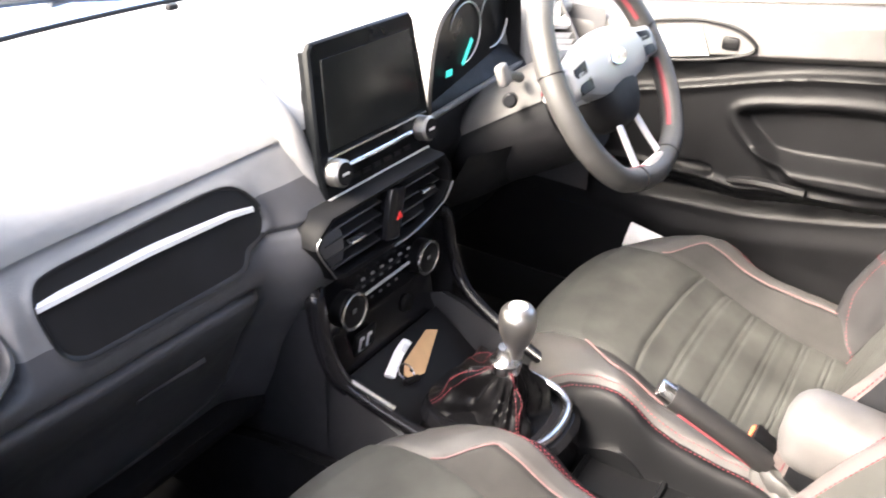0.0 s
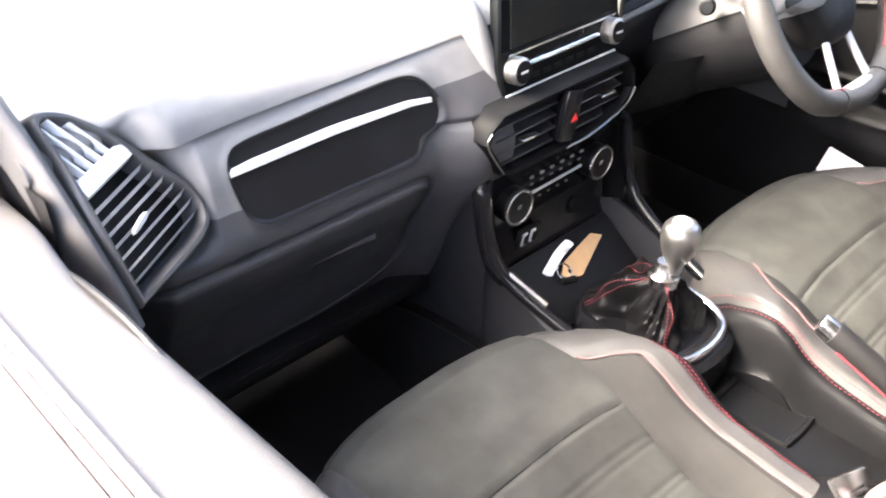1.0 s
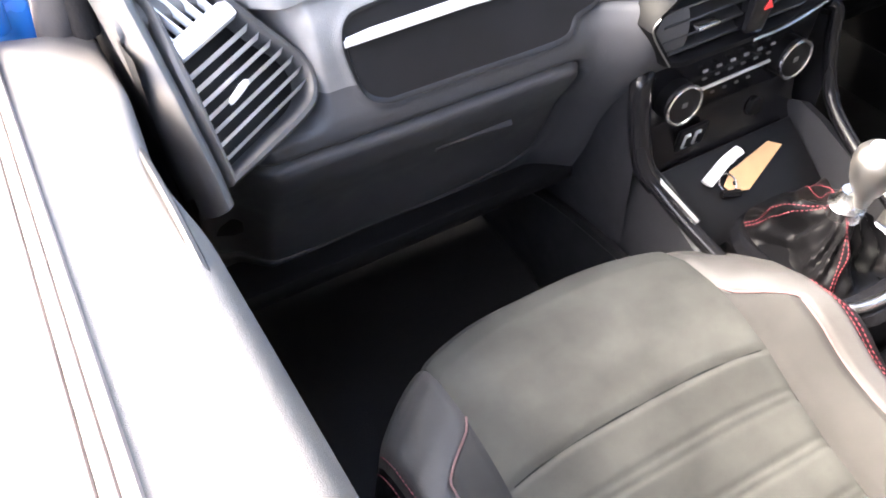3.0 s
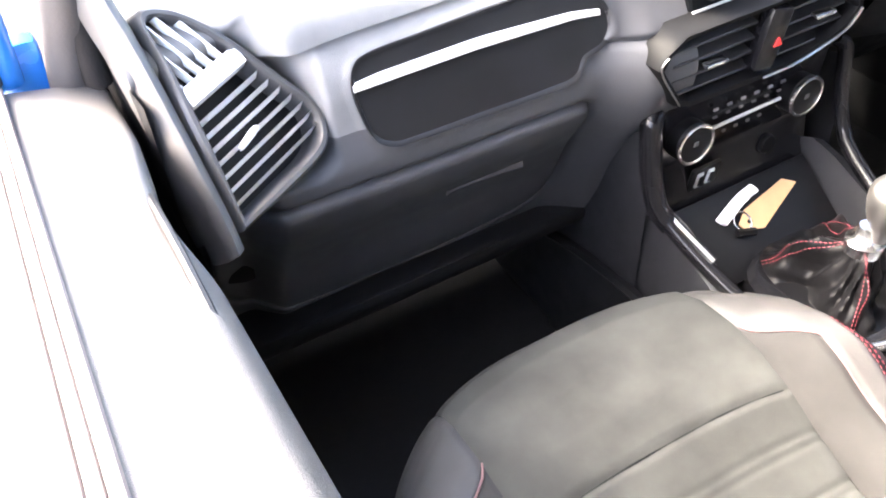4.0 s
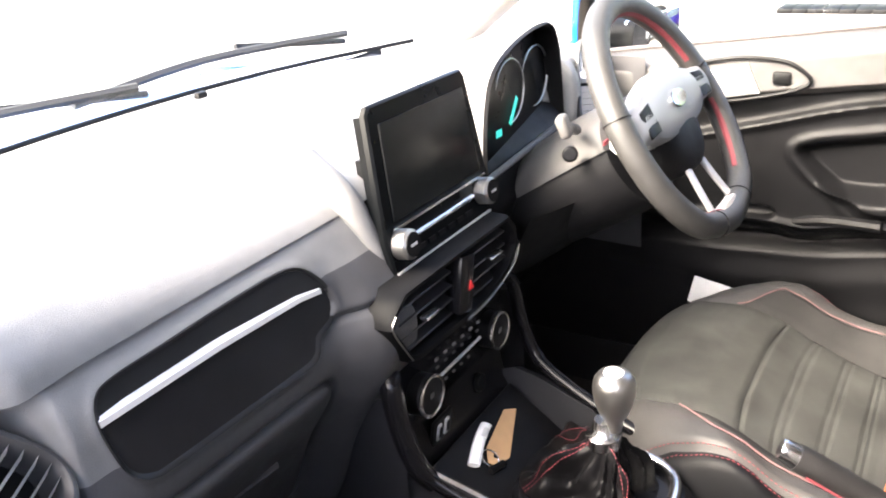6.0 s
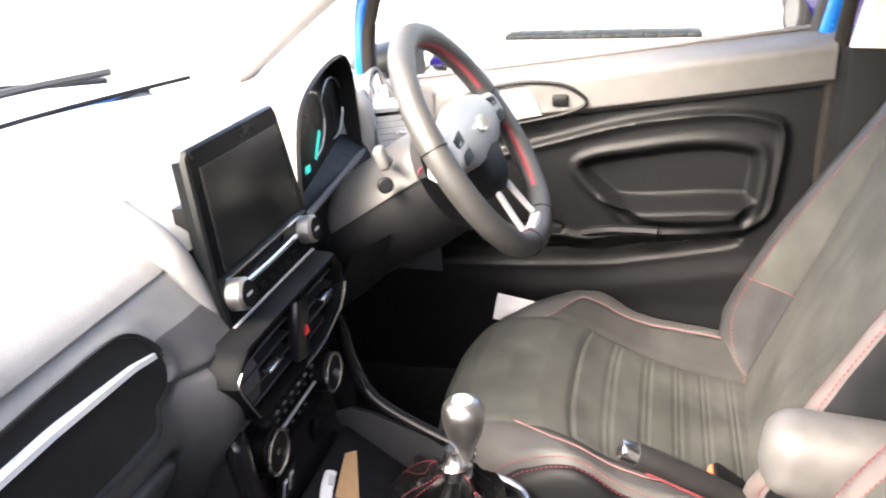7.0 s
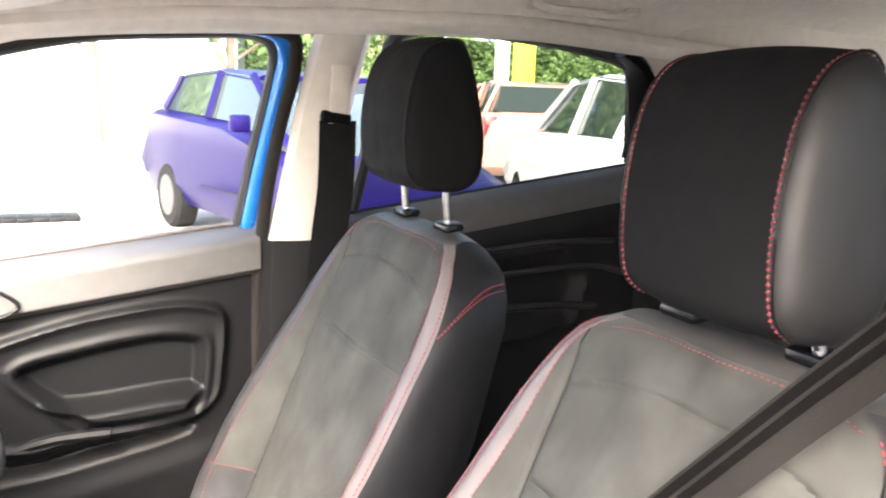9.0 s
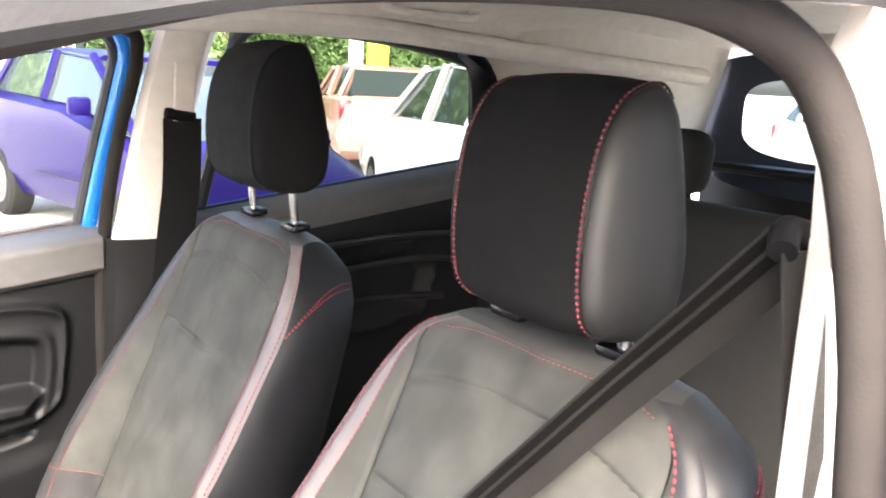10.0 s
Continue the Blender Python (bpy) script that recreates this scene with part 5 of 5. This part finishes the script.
        band = 0.036 if inner else 0.040
        def lim(k, s=s, band=band):
            return s * (1 - band * (0.45 + 0.55 * ease(1.0, 0.8, k)) / half(k))
        low = 0.0 if inner else 0.30
        part("backrest_bolster", strip(lambda k, s=s: s * tw(k), lim, 14, low), SUEDE, seat, "charcoal suede side bolster")
        if not inner:
            part("lower_bolster", strip(lambda k, s=s: s * tw(k), lim, 14, 0.0, low, 24), SHOULDER, seat, "black leather lower bolster with window light in its colour")
        part("backrest_edge", strip(lim, s * 1.0, 8), EDGE if inner else SHOULDER, seat, "pale pinkish grey leather bolster edge" if inner else "black leather bolster edge with window light in its colour")
        if not inner and cx > 0:
            part("stitching", stitches([face(s * (1 - (1 - tw(0.3)) * u), 0.302, 0.0010) for u in np.linspace(0.1, 1, 24)], 0.0040, 0.0022, 0.0010), RED, seat)
        for d, r in (((0.0, 0.0009), (0.030, 0.0011)) if inner else ((0.0, 0.0015 if cx < 0 else 0.0009),)):
            part("stitching", stitches([face(s * min(0.997, abs(lim(k)) + d * (0.5 + 0.5 * ease(1.0, 0.8, k)) / half(k)), k, 0.0010) for k in np.linspace(0.02, 0.985, 110)], 0.0046, 0.0022, r), RED, seat, "red stitched seam")
    def rear(t, k):
        y0, z = axis(k)
        w = table([0, 0.3, 0.85, 0.95, 1.0], [0.20, 0.215, 0.198, 0.172, 0.130], k)
        return Vector((cx + w * t, y0 - table([0, 0.6, 0.9, 0.97, 1.0], [0.15, 0.132, 0.108, 0.092, 0.076], k) - 0.02 * (1 - t * t), z - 0.012))
    for s in (-1, 1):
        # passenger's window side wears the lightened leather, every other flank the dark one
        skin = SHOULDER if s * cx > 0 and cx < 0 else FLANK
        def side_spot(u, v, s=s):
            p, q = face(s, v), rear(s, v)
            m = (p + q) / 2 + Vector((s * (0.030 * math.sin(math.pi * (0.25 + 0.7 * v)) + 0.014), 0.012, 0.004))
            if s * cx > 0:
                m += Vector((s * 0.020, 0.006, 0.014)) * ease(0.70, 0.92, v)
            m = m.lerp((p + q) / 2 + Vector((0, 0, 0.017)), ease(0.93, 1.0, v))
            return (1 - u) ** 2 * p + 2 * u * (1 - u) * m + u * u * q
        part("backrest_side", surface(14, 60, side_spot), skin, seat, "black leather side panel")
        for d in (0.0, 0.013):
            part("stitching", stitches([side_spot(u, 0.936 - d - (0.105 - d) * (1 - u) ** 2.4) + Vector((s * 0.0012, 0.0006, 0)) for u in np.linspace(0.03, 0.98, 40)], 0.0042, 0.0020, 0.0012), RED, seat, "red double seam")
        part("side_crease", tube([tuple(side_spot(u, 0.930 - 0.100 * (1 - u) ** 2.4) + Vector((s * 0.0002, 0, 0))) for u in np.linspace(0.03, 0.98, 24)], 0.0012, 5, 48), SIDE, seat)
    if cx < 0:
        part("airbag_tag", rbox(cx - 0.238, side_spot(0.12, 0.862, -1).y, axis(0.862)[1], 0.003, 0.022, 0.012, 0.001, 1, turn(35, 0, 0)), WHITE, seat, "small white sewn tag")
    part("backrest_rear", surface(20, 40, lambda u, v: rear(2 * u - 1, v)), SIDE, seat)
    part("backrest_top", surface(24, 14, lambda u, v: (lambda t: (1 - v) ** 2 * face(t, 1.0) + 2 * v * (1 - v) * ((face(t, 1.0) + rear(t, 1.0)) / 2 + Vector((0, 0, 0.028 * (1 - 0.4 * t * t)))) + v * v * rear(t, 1.0))(2 * u - 1)), LEATHER, seat, "black leather shoulder panel")
    reach = 0.80
    part("top_stitching", stitches([face(t, 0.995 - 0.012 * (t / reach) ** 4, 0.001) for t in np.linspace(-reach, reach, 60)], 0.004, 0.0022, 0.0008), RED, seat, "red piping")
    # headrest: a suede band round a D-shaped profile, closed by padded sides
    hz = (1.226 if cx > 0 else 1.215) + lift
    tall = 0.212 if cx > 0 else 0.219
    hx = cx if cx > 0 else cx + 0.012
    D = [(0.038, 0.045), (0.058, 0.13), (0.067, 0.32), (0.068, 0.55), (0.060, 0.78), (0.040, 0.94), (0.008, 1.0), (-0.012, 0.960), (-0.026, 0.82), (-0.042, 0.58), (-0.054, 0.32), (-0.050, 0.10), (-0.026, 0.015), (0.010, 0.012)]
    loop = smooth_line([(0, y, z) for y, z in D + D[:1]], 84)[:-1]
    hc = Vector((0, 0.002, 0.45))
    def hpoint(x, i, k=1.0, out=0.0):
        q = hc + (loop[i % 84] - hc) * k
        crown = 0.005 * (1 - (x / 0.082) ** 2) * (1 if q.y > 0 else 0.4) if abs(x) < 0.082 else 0.0
        n = Vector((0, loop[i % 84].y - hc.y, (loop[i % 84].z - hc.z) * tall)).normalized()
        return Vector((hx + x, -0.197 - 0.012 * q.z + q.y, hz + tall * q.z)) + n * (crown + out)
    part("headrest", loft([[hpoint(x, i) for i in range(84)] for x in np.linspace(-0.081, 0.081, 15)], caps=False), HEADCLOTH, seat, "padded black suede headrest")
    for s in (-1, 1):
        shape = ((0.081, 1.0), (0.0825, 0.985), (0.085, 0.980), (0.090, 0.950), (0.095, 0.890), (0.099, 0.79), (0.102, 0.64), (0.104, 0.45), (0.105, 0.2), (0.105, 0.02))
        part("headrest_side", loft([[hpoint(s * x, i, k) for i in range(84)] for x, k in shape]), HEADSIDE if cx < 0 else HEADCLOTH, seat, "black leather headrest side" if cx < 0 else "black suede headrest side")
        run = [hpoint(s * 0.0825, i, 0.992, 0.0008) for i in range(-1, 44)]
        if cx < 0:
            part("headrest_stitching", stitches(run, 0.0030, 0.0026, 0.0020), RED, seat, "bold red stitching")
            part("headrest_piping", tube([tuple(p + Vector((s * 0.0035, 0, 0))) for p in run], 0.0012, 5, 90), SIDE, seat, "dark sewn seam")
        else:
            part("headrest_stitching", tube([tuple(p) for p in run], 0.0014, 5, 90), SIDE, seat, "dark stitched seam")
    for s in (-1, 1):
        part("headrest_post", tube([(hx + s * 0.074, -0.212, 1.17), (hx + s * 0.074, -0.200, hz + 0.03)], 0.0058, 12), CHROME, seat, "chrome headrest post")
        part("post_sleeve", rbox(hx + s * 0.074, -0.208, 1.204, 0.048, 0.030, 0.012, 0.005, 2, turn(-6)), PIANO, seat, "black post sleeve")
    part("recliner_cover", rbox(cx + math.copysign(0.272, cx), 0.02, 0.55, 0.024, 0.16, 0.09, 0.012), HARD, seat)
    return seat


driver_seat = front_seat(0.33, "driver_seat", 0.026, "charcoal suede and leather front seat with raised headrest", -0.05)
passenger_seat = front_seat(-0.325, "passenger_seat", 0.0, "charcoal suede and leather front seat with fastened belt")


# ---- seat belts ----
def ribbon(pts, width, across):
    line = smooth_line(pts, 40)
    ac = [Vector(a).normalized() for a in across]
    rings = []
    for i, p in enumerate(line):
        f = i / (len(line) - 1) * (len(ac) - 1)
        j = min(int(f), len(ac) - 2)
        a = ac[j].lerp(ac[j + 1], f - j).normalized()
        d = (line[min(i + 1, 40)] - line[max(i - 1, 0)]).normalized()
        n = d.cross(a).normalized() * 0.0007
        a = a * width / 2
        rings.append([p - a - n, p - a * 0.3 - n * 1.6, p + a * 0.3 - n * 1.6, p + a - n, p + a + n, p + a * 0.3 + n * 1.6, p - a * 0.3 + n * 1.6, p - a + n])
    return loft(rings)


belt_p = thing("seat_belt", "dark grey seat belt fastened across a seat", "seat belt", "seat belts")
BELT = [(-0.598, -0.095, 1.349), (-0.535, -0.108, 1.287), (-0.462, -0.112, 1.211), (-0.407, -0.100, 1.144), (-0.36, -0.088, 1.086), (-0.25, -0.025, 0.93), (-0.12, 0.06, 0.76), (-0.075, 0.11, 0.68)]
ACROSS = [(0.5, 0.4, 0.6), (0.5, 0.4, 0.6), (0.6, 0.3, 0.6), (0.7, 0.1, 0.6), (0.8, -0.2, 0.5)]
part("webbing", ribbon([(x - 0.002, y - 0.0016, z - 0.0024) for x, y, z in BELT], 0.037, ACROSS), WEBBING, belt_p, "dark grey webbing")
for off in (-0.001, 0.0085):
    part("woven_line", ribbon([(x + 0.75 * off - 0.0012, y + 0.3 * off + 0.0024, z + 0.6 * off + 0.0012) for x, y, z in BELT], 0.0066, ACROSS), BANDING, belt_p, "darker woven line")
part("guide", tube([(-0.604, -0.078, 1.346), (-0.596, -0.094, 1.356), (-0.602, -0.114, 1.348)], 0.0085, 10, 12), SURROUND, belt_p, "black belt guide")
part("rear_run", ribbon([(-0.604, -0.10, 1.345), (-0.622, -0.12, 1.1), (-0.655, -0.13, 0.6)], 0.044, [(0, 1, 0), (0, 1, 0)]), WEBBING, belt_p)
part("tongue", rbox(-0.085, 0.115, 0.672, 0.05, 0.06, 0.010, 0.003, rot=turn(35, 0, -20)), CHROME, belt_p, "silver buckle tongue")
part("buckle", rbox(-0.090, 0.150, 0.650, 0.045, 0.07, 0.024, 0.006, rot=turn(-35, 0, 10)), MATTE, belt_p)
belt_d = thing("seat_belt", "black seat belt hanging beside a door pillar", "seat belt", "seat belts")
part("webbing", ribbon([(0.614, -0.166, 1.335), (0.622, -0.166, 1.22), (0.634, -0.156, 1.10), (0.650, -0.12, 0.70)], 0.066, [(0.1, 1, 0), (0.1, 1, 0)]), BLACKWEB, belt_d)
part("guide", rbox(0.614, -0.162, 1.340, 0.014, 0.056, 0.020, 0.006, 3, turn(8)), SURROUND, belt_d, "black belt guide")
card = thing("white_card", "white folded card tucked beside a seat", "card")
part("sheet", rbox(0.612, 0.472, 0.650, 0.006, 0.075, 0.05, 0.002, rot=turn(10, 12, 0)), WHITE, card)
for s in (-1, 1):
    visor = thing("sun_visor", "pale folded sun visor under the header", "sun visor", "sun visors")
    part("flap", rbox(s * 0.34, 0.33, 1.497, 0.42, 0.15, 0.022, 0.008, 2, turn(-12)), BEIGE, visor)
mirror = thing("door_mirror", "black door mirror with reflective glass", "door mirror")
part("housing", loft([[(0.91 + w * 0.115 * math.copysign(abs(math.cos(q)) ** 0.6, math.cos(q)), y, 1.045 + w * 0.062 * math.copysign(abs(math.sin(q)) ** 0.6, math.sin(q))) for q in [2 * math.pi * i / 24 for i in range(24)]] for w, y in ((1.0, 0.69), (0.98, 0.75), (0.7, 0.83), (0.2, 0.86))]), MATTE, mirror)
part("glass", rbox(0.905, 0.686, 1.045, 0.195, 0.006, 0.105, 0.002, rot=turn(0, 0, -14)), MIRROR, mirror, "reflective mirror glass")
part("foot", tube([(0.78, 0.74, 1.02), (0.80, 0.75, 1.035), (0.84, 0.76, 1.04)], 0.025, 8, 6), MATTE, mirror)
for s, y in ((-1, 1.42), (1, 1.38)):
    wiper = thing("wiper", "black windscreen wiper at the foot of the glass", "wiper", "wipers")
    part("blade", tube([(-0.55 if s < 0 else 0.05, y - 0.02, 1.075), (-0.2 if s < 0 else 0.35, y - 0.02, 1.09), (0.15 if s < 0 else 0.68, y - 0.10, 1.085)], 0.008, 6, 12), RUBBER, wiper)
    part("arm", tube([(0.2 if s < 0 else 0.72, y - 0.06, 1.06), (-0.1 if s < 0 else 0.45, y, 1.095)], 0.007, 6), MATTE, wiper)


# ---- outside: parked cars, hedge, trees ----
def parked_car(name, label, paint, at, heading, length=4.1, width=1.78, height=1.58, cowl=0.42, drop=0.0):
    c = thing(name, label, "parked car", "parked cars", at=at)
    c.rotation_euler = (0, 0, heading)
    L, W, H = length / 2, width / 2, height
    def ring(y, zl, zs, ws, zt, wt):
        return [(-W * 0.9, y, zl), (-W, y, zl + 0.2), (-W * ws, y, zs), (-W * wt, y, zt - 0.05), (-W * wt * 0.8, y, zt), (W * wt * 0.8, y, zt), (W * wt, y, zt - 0.05), (W * ws, y, zs), (W, y, zl + 0.2), (W * 0.9, y, zl)]
    rows = [(L, 0.35, 0.62 - drop * 0.6, 0.80, 0.70 - drop * 0.7, 0.72), (L * 0.95, 0.25, 0.75 - drop, 0.95, 0.86 - drop, 0.85), (L * (cowl + 0.95) / 2, 0.25, 0.90 - drop, 0.98, 0.97 - drop, 0.9), (L * cowl, 0.25, 0.98 - drop * 0.8, 0.97, 1.06 - drop * 0.8, 0.92)]
    rows += [(L * 0.0 - 0.02, 0.25, 1.0, 0.95, 1.09, 0.9), (-L * 0.5, 0.25, 1.03, 0.95, 1.12, 0.9), (-L * 0.92, 0.27, 1.05, 0.92, 1.14, 0.86), (-L, 0.4, 0.98, 0.84, 1.05, 0.75)]
    part("body", loft([ring(*r) for r in rows]), paint, c)
    cab = [(L * (cowl - 0.02), 1.05 - drop * 0.8, 0.88, 1.06 - drop * 0.8, 0.86), (L * 0.08, 1.06, 0.86, H - 0.05, 0.70), (-L * 0.3, 1.08, 0.86, H, 0.70), (-L * 0.8, 1.10, 0.84, H - 0.05, 0.66), (-L * 0.95, 1.12, 0.80, 1.13, 0.76)]
    part("cabin_glass", loft([[(-W * wb, y, zb), (-W * wt, y, zt), (W * wt, y, zt), (W * wb, y, zb)] for y, zb, wb, zt, wt in cab]), CARGLASS, c, "dark reflective windows")
    part("roof", loft([[(-W * wt * 1.02, y, zt - 0.02), (-W * wt * 0.9, y, zt + 0.02), (W * wt * 0.9, y, zt + 0.02), (W * wt * 1.02, y, zt - 0.02)] for y, zt, wt in ((L * 0.10, H - 0.05, 0.71), (-L * 0.3, H, 0.71), (-L * 0.8, H - 0.05, 0.67))]), paint, c)
    for s in (-1, 1):
        for pts in (((L * cowl, 0.9, 1.04 - drop * 0.8), (L * 0.08, 0.71, H - 0.04)), ((-L * 0.22, 0.88, 1.07), (-L * 0.24, 0.715, H - 0.01)), ((-L * 0.78, 0.87, 1.1), (-L * 0.76, 0.68, H - 0.05))):
            part("pillar", tube([(s * W * w, y, z) for y, w, z in pts], 0.035, 6), paint, c)
        for y in (L * 0.62, -L * 0.62):
            w = part("wheel", disc((s * (W - 0.20), y, 0.31), (s, 0, 0), 0.31, 0.20, 28, 0.03), TYRE, c, "black tyre")
            part("rim", disc((s * (W - 0.008), y, 0.31), (s, 0, 0), 0.20, 0.012, 20, 0.01), ALLOY, w, "grey alloy rim")
        m = part("mirror", rbox(s * (W + 0.06), L * 0.30, 1.08, 0.16, 0.10, 0.13, 0.03, 2), paint, c)
        part("headlight", rbox(s * W * 0.72, L * 0.93, 0.74 - drop, 0.30, 0.12, 0.14, 0.04, 2), CHROME, c, "clear headlight")
        part("tail_light", rbox(s * W * 0.84, -L * 0.965, 0.92, 0.18, 0.10, 0.26, 0.03, 2), REDLAMP, c, "red tail light")
        part("door_line", tube([(s * W * 0.995, L * 0.33, 0.5), (s * W * 0.99, -L * 0.2, 0.5)], 0.008, 5), MATTE, c)
    part("wiper", tube([(-0.5, L * cowl + 0.02, 1.07 - drop * 0.8), (0.1, L * cowl - 0.04, 1.10 - drop * 0.6)], 0.012, 6), MATTE, c)
    return c


parked_car("parked_car", "violet blue hatchback parked facing the open tarmac", VIOLET, (6.5, -2.0, 0), radians(100), 4.1, 1.78, 1.48, 0.62, 0.25)
parked_car("parked_car", "white estate car parked nose towards a hedge", WHITEPAINT, (5.0, -4.5, 0), radians(249), 4.3, 1.8, 1.52)
parked_car("parked_car", "pale coral hatchback parked near a hedge", REDPAINT, (10.6, -6.6, 0), radians(249), 4.0, 1.75, 1.5)
parked_car("parked_car", "white hatchback parked near the trees", WHITEPAINT, (12.5, -3.1, 0), radians(165), 4.0, 1.75, 1.5)
parked_car("parked_car", "silver hatchback parked behind", SILVERPAINT, (3.4, -9.5, 0), radians(70), 4.1, 1.78, 1.55)
board = thing("marker_board", "yellow-green marker board on a pale post", "marker board", at=(15.5, -9.6, 0))
part("post", rbox(0.0, 0.55, 1.3, 0.12, 0.30, 2.6, 0.02), WHITEPAINT, board, "pale post")
part("panel", rbox(0.0, 0.0, 1.8, 0.05, 0.55, 1.3, 0.02), material("yellow marking", (0.55, 0.60, 0.05), 0.5), board, "yellow-green panel")
part("foot", rbox(0.0, 0.0, 0.58, 0.08, 0.10, 1.16, 0.01), SILVERPAINT, board)
# building assumed from pale teal shapes, added to keep the horizon white
backdrop_building = thing("backdrop_building", "assumed distant white building with pale teal windows, a bright backdrop", "building", at=(10, 46, 0))
part("wall", rbox(0, 0, 3.0, 60, 8, 6.0, 0.1), WHITEPAINT, backdrop_building)
part("roof", rbox(0, 0, 6.1, 61, 9, 0.3, 0.05), SILVERPAINT, backdrop_building)
for i in range(14):
    part("window", rbox(-26 + 4 * i, -4.02, 2.2, 3.4, 0.12, 2.2, 0.03), material("pale teal window glass", (0.25, 0.42, 0.42), 0.2) if i == 0 else bpy.data.materials["pale teal window glass"], backdrop_building)
# added white wall, only a bright backdrop in front of the dark horizon
wall = tagged(part("backdrop_wall", rbox(34, 8, 1.4, 0.4, 90, 2.8, 0.05), WHITEPAINT), "added white backdrop wall that brightens the horizon beyond the car park", "wall", kind="structure")
tagged(part("speed_bump", join(*[rbox(8.3, -0.1 + 0.14 * i, 0.02, 0.42, 0.138, 0.05, 0.008) for i in range(14)]), MATTE), "black ribbed rubber speed bump on tarmac", "speed bump")


def leaf_cloud(count, spot, size, seed):
    rng = random.Random(seed)
    verts, faces = [], []
    for _ in range(count):
        c, k = spot(rng), size * rng.uniform(0.6, 1.4)
        d = Vector((rng.gauss(0, 1), rng.gauss(0, 1), rng.gauss(0, 1))).normalized()
        a = d.orthogonal().normalized() * k
        b = d.cross(a).normalized() * k * 0.6
        c = Vector(c)
        n = len(verts)
        verts += [c - a, c - b + d * k * 0.15, c + a, c + b + d * k * 0.15]
        faces.append((n, n + 1, n + 2, n + 3))
    me = bpy.data.meshes.new("leaves")
    me.from_pydata([tuple(v) for v in verts], [], faces)
    return me


def hedge_spot(r):
    t = r.random()
    top = 2.9 + 0.5 * noise.noise((t * 14, 0, 0))
    z = top * (1 - r.random() ** 1.6 * 0.98)
    return (21.5 + 5 * t - 10 * 0 + r.uniform(-0.5, 0.5) - 0.4 * noise.noise((t * 30, z, 2)), -5 - 25 * t, z)


hedge_me = leaf_cloud(50000, hedge_spot, 0.065, 3)
hedge_me.materials.append(LEAF)
hedge = tagged(new("hedge", hedge_me), "clipped dense green hedge behind a car park", "hedge", kind="stuff")
# solid dark block behind the leaves, coloured as the shade within the hedge
tagged(part("hedge_core", loft([[(21.7, -5, z), (26.7, -30, z), (27.6, -30, z), (22.6, -5, z)] for z in (0, 1.3, 2.7)]), HEDGESHADE), "solid dark core standing for the shade inside a hedge", "hedge", kind="stuff")


def tree(at, h, seed):
    t = thing("tree", "green leafy tree with a slender trunk", "tree", "trees", at=at)
    r = random.Random(seed)
    limbs = [tube([(0, 0, 0), (0.05, 0.03, h * 0.3), (0.0, 0.1, h * 0.62)], 0.14, 8, 8, taper=0.5)]
    tips = []
    for i in range(9):
        a, z0 = i * 2.4, h * r.uniform(0.28, 0.55)
        tip = (math.cos(a) * h * 0.22, math.sin(a) * h * 0.22, z0 + h * r.uniform(0.18, 0.4))
        limbs.append(tube([(0, 0.05, z0), (tip[0] * 0.5, tip[1] * 0.5, z0 + h * 0.08), tip], 0.05, 6, 6, taper=0.3))
        tips.append(tip)
    part("trunk", join(*limbs), BARK, t)
    def spot(q):
        c = tips[q.randrange(len(tips))]
        return (c[0] + q.gauss(0, h * 0.09), c[1] + q.gauss(0, h * 0.09), c[2] + q.gauss(0, h * 0.08))
    me = leaf_cloud(2600, spot, 0.16, seed)
    me.materials.append(LEAF)
    ob = new("crown", me)
    ob.parent = t
    return t


for i, (x, y, h) in enumerate(((19, -1.2, 6), (20, 1.5, 7), (19.5, -4.2, 5.5), (22, -9, 7), (23.5, -14, 8), (22, 5, 6))):
    tree((x, y, 0), h, 20 + i)
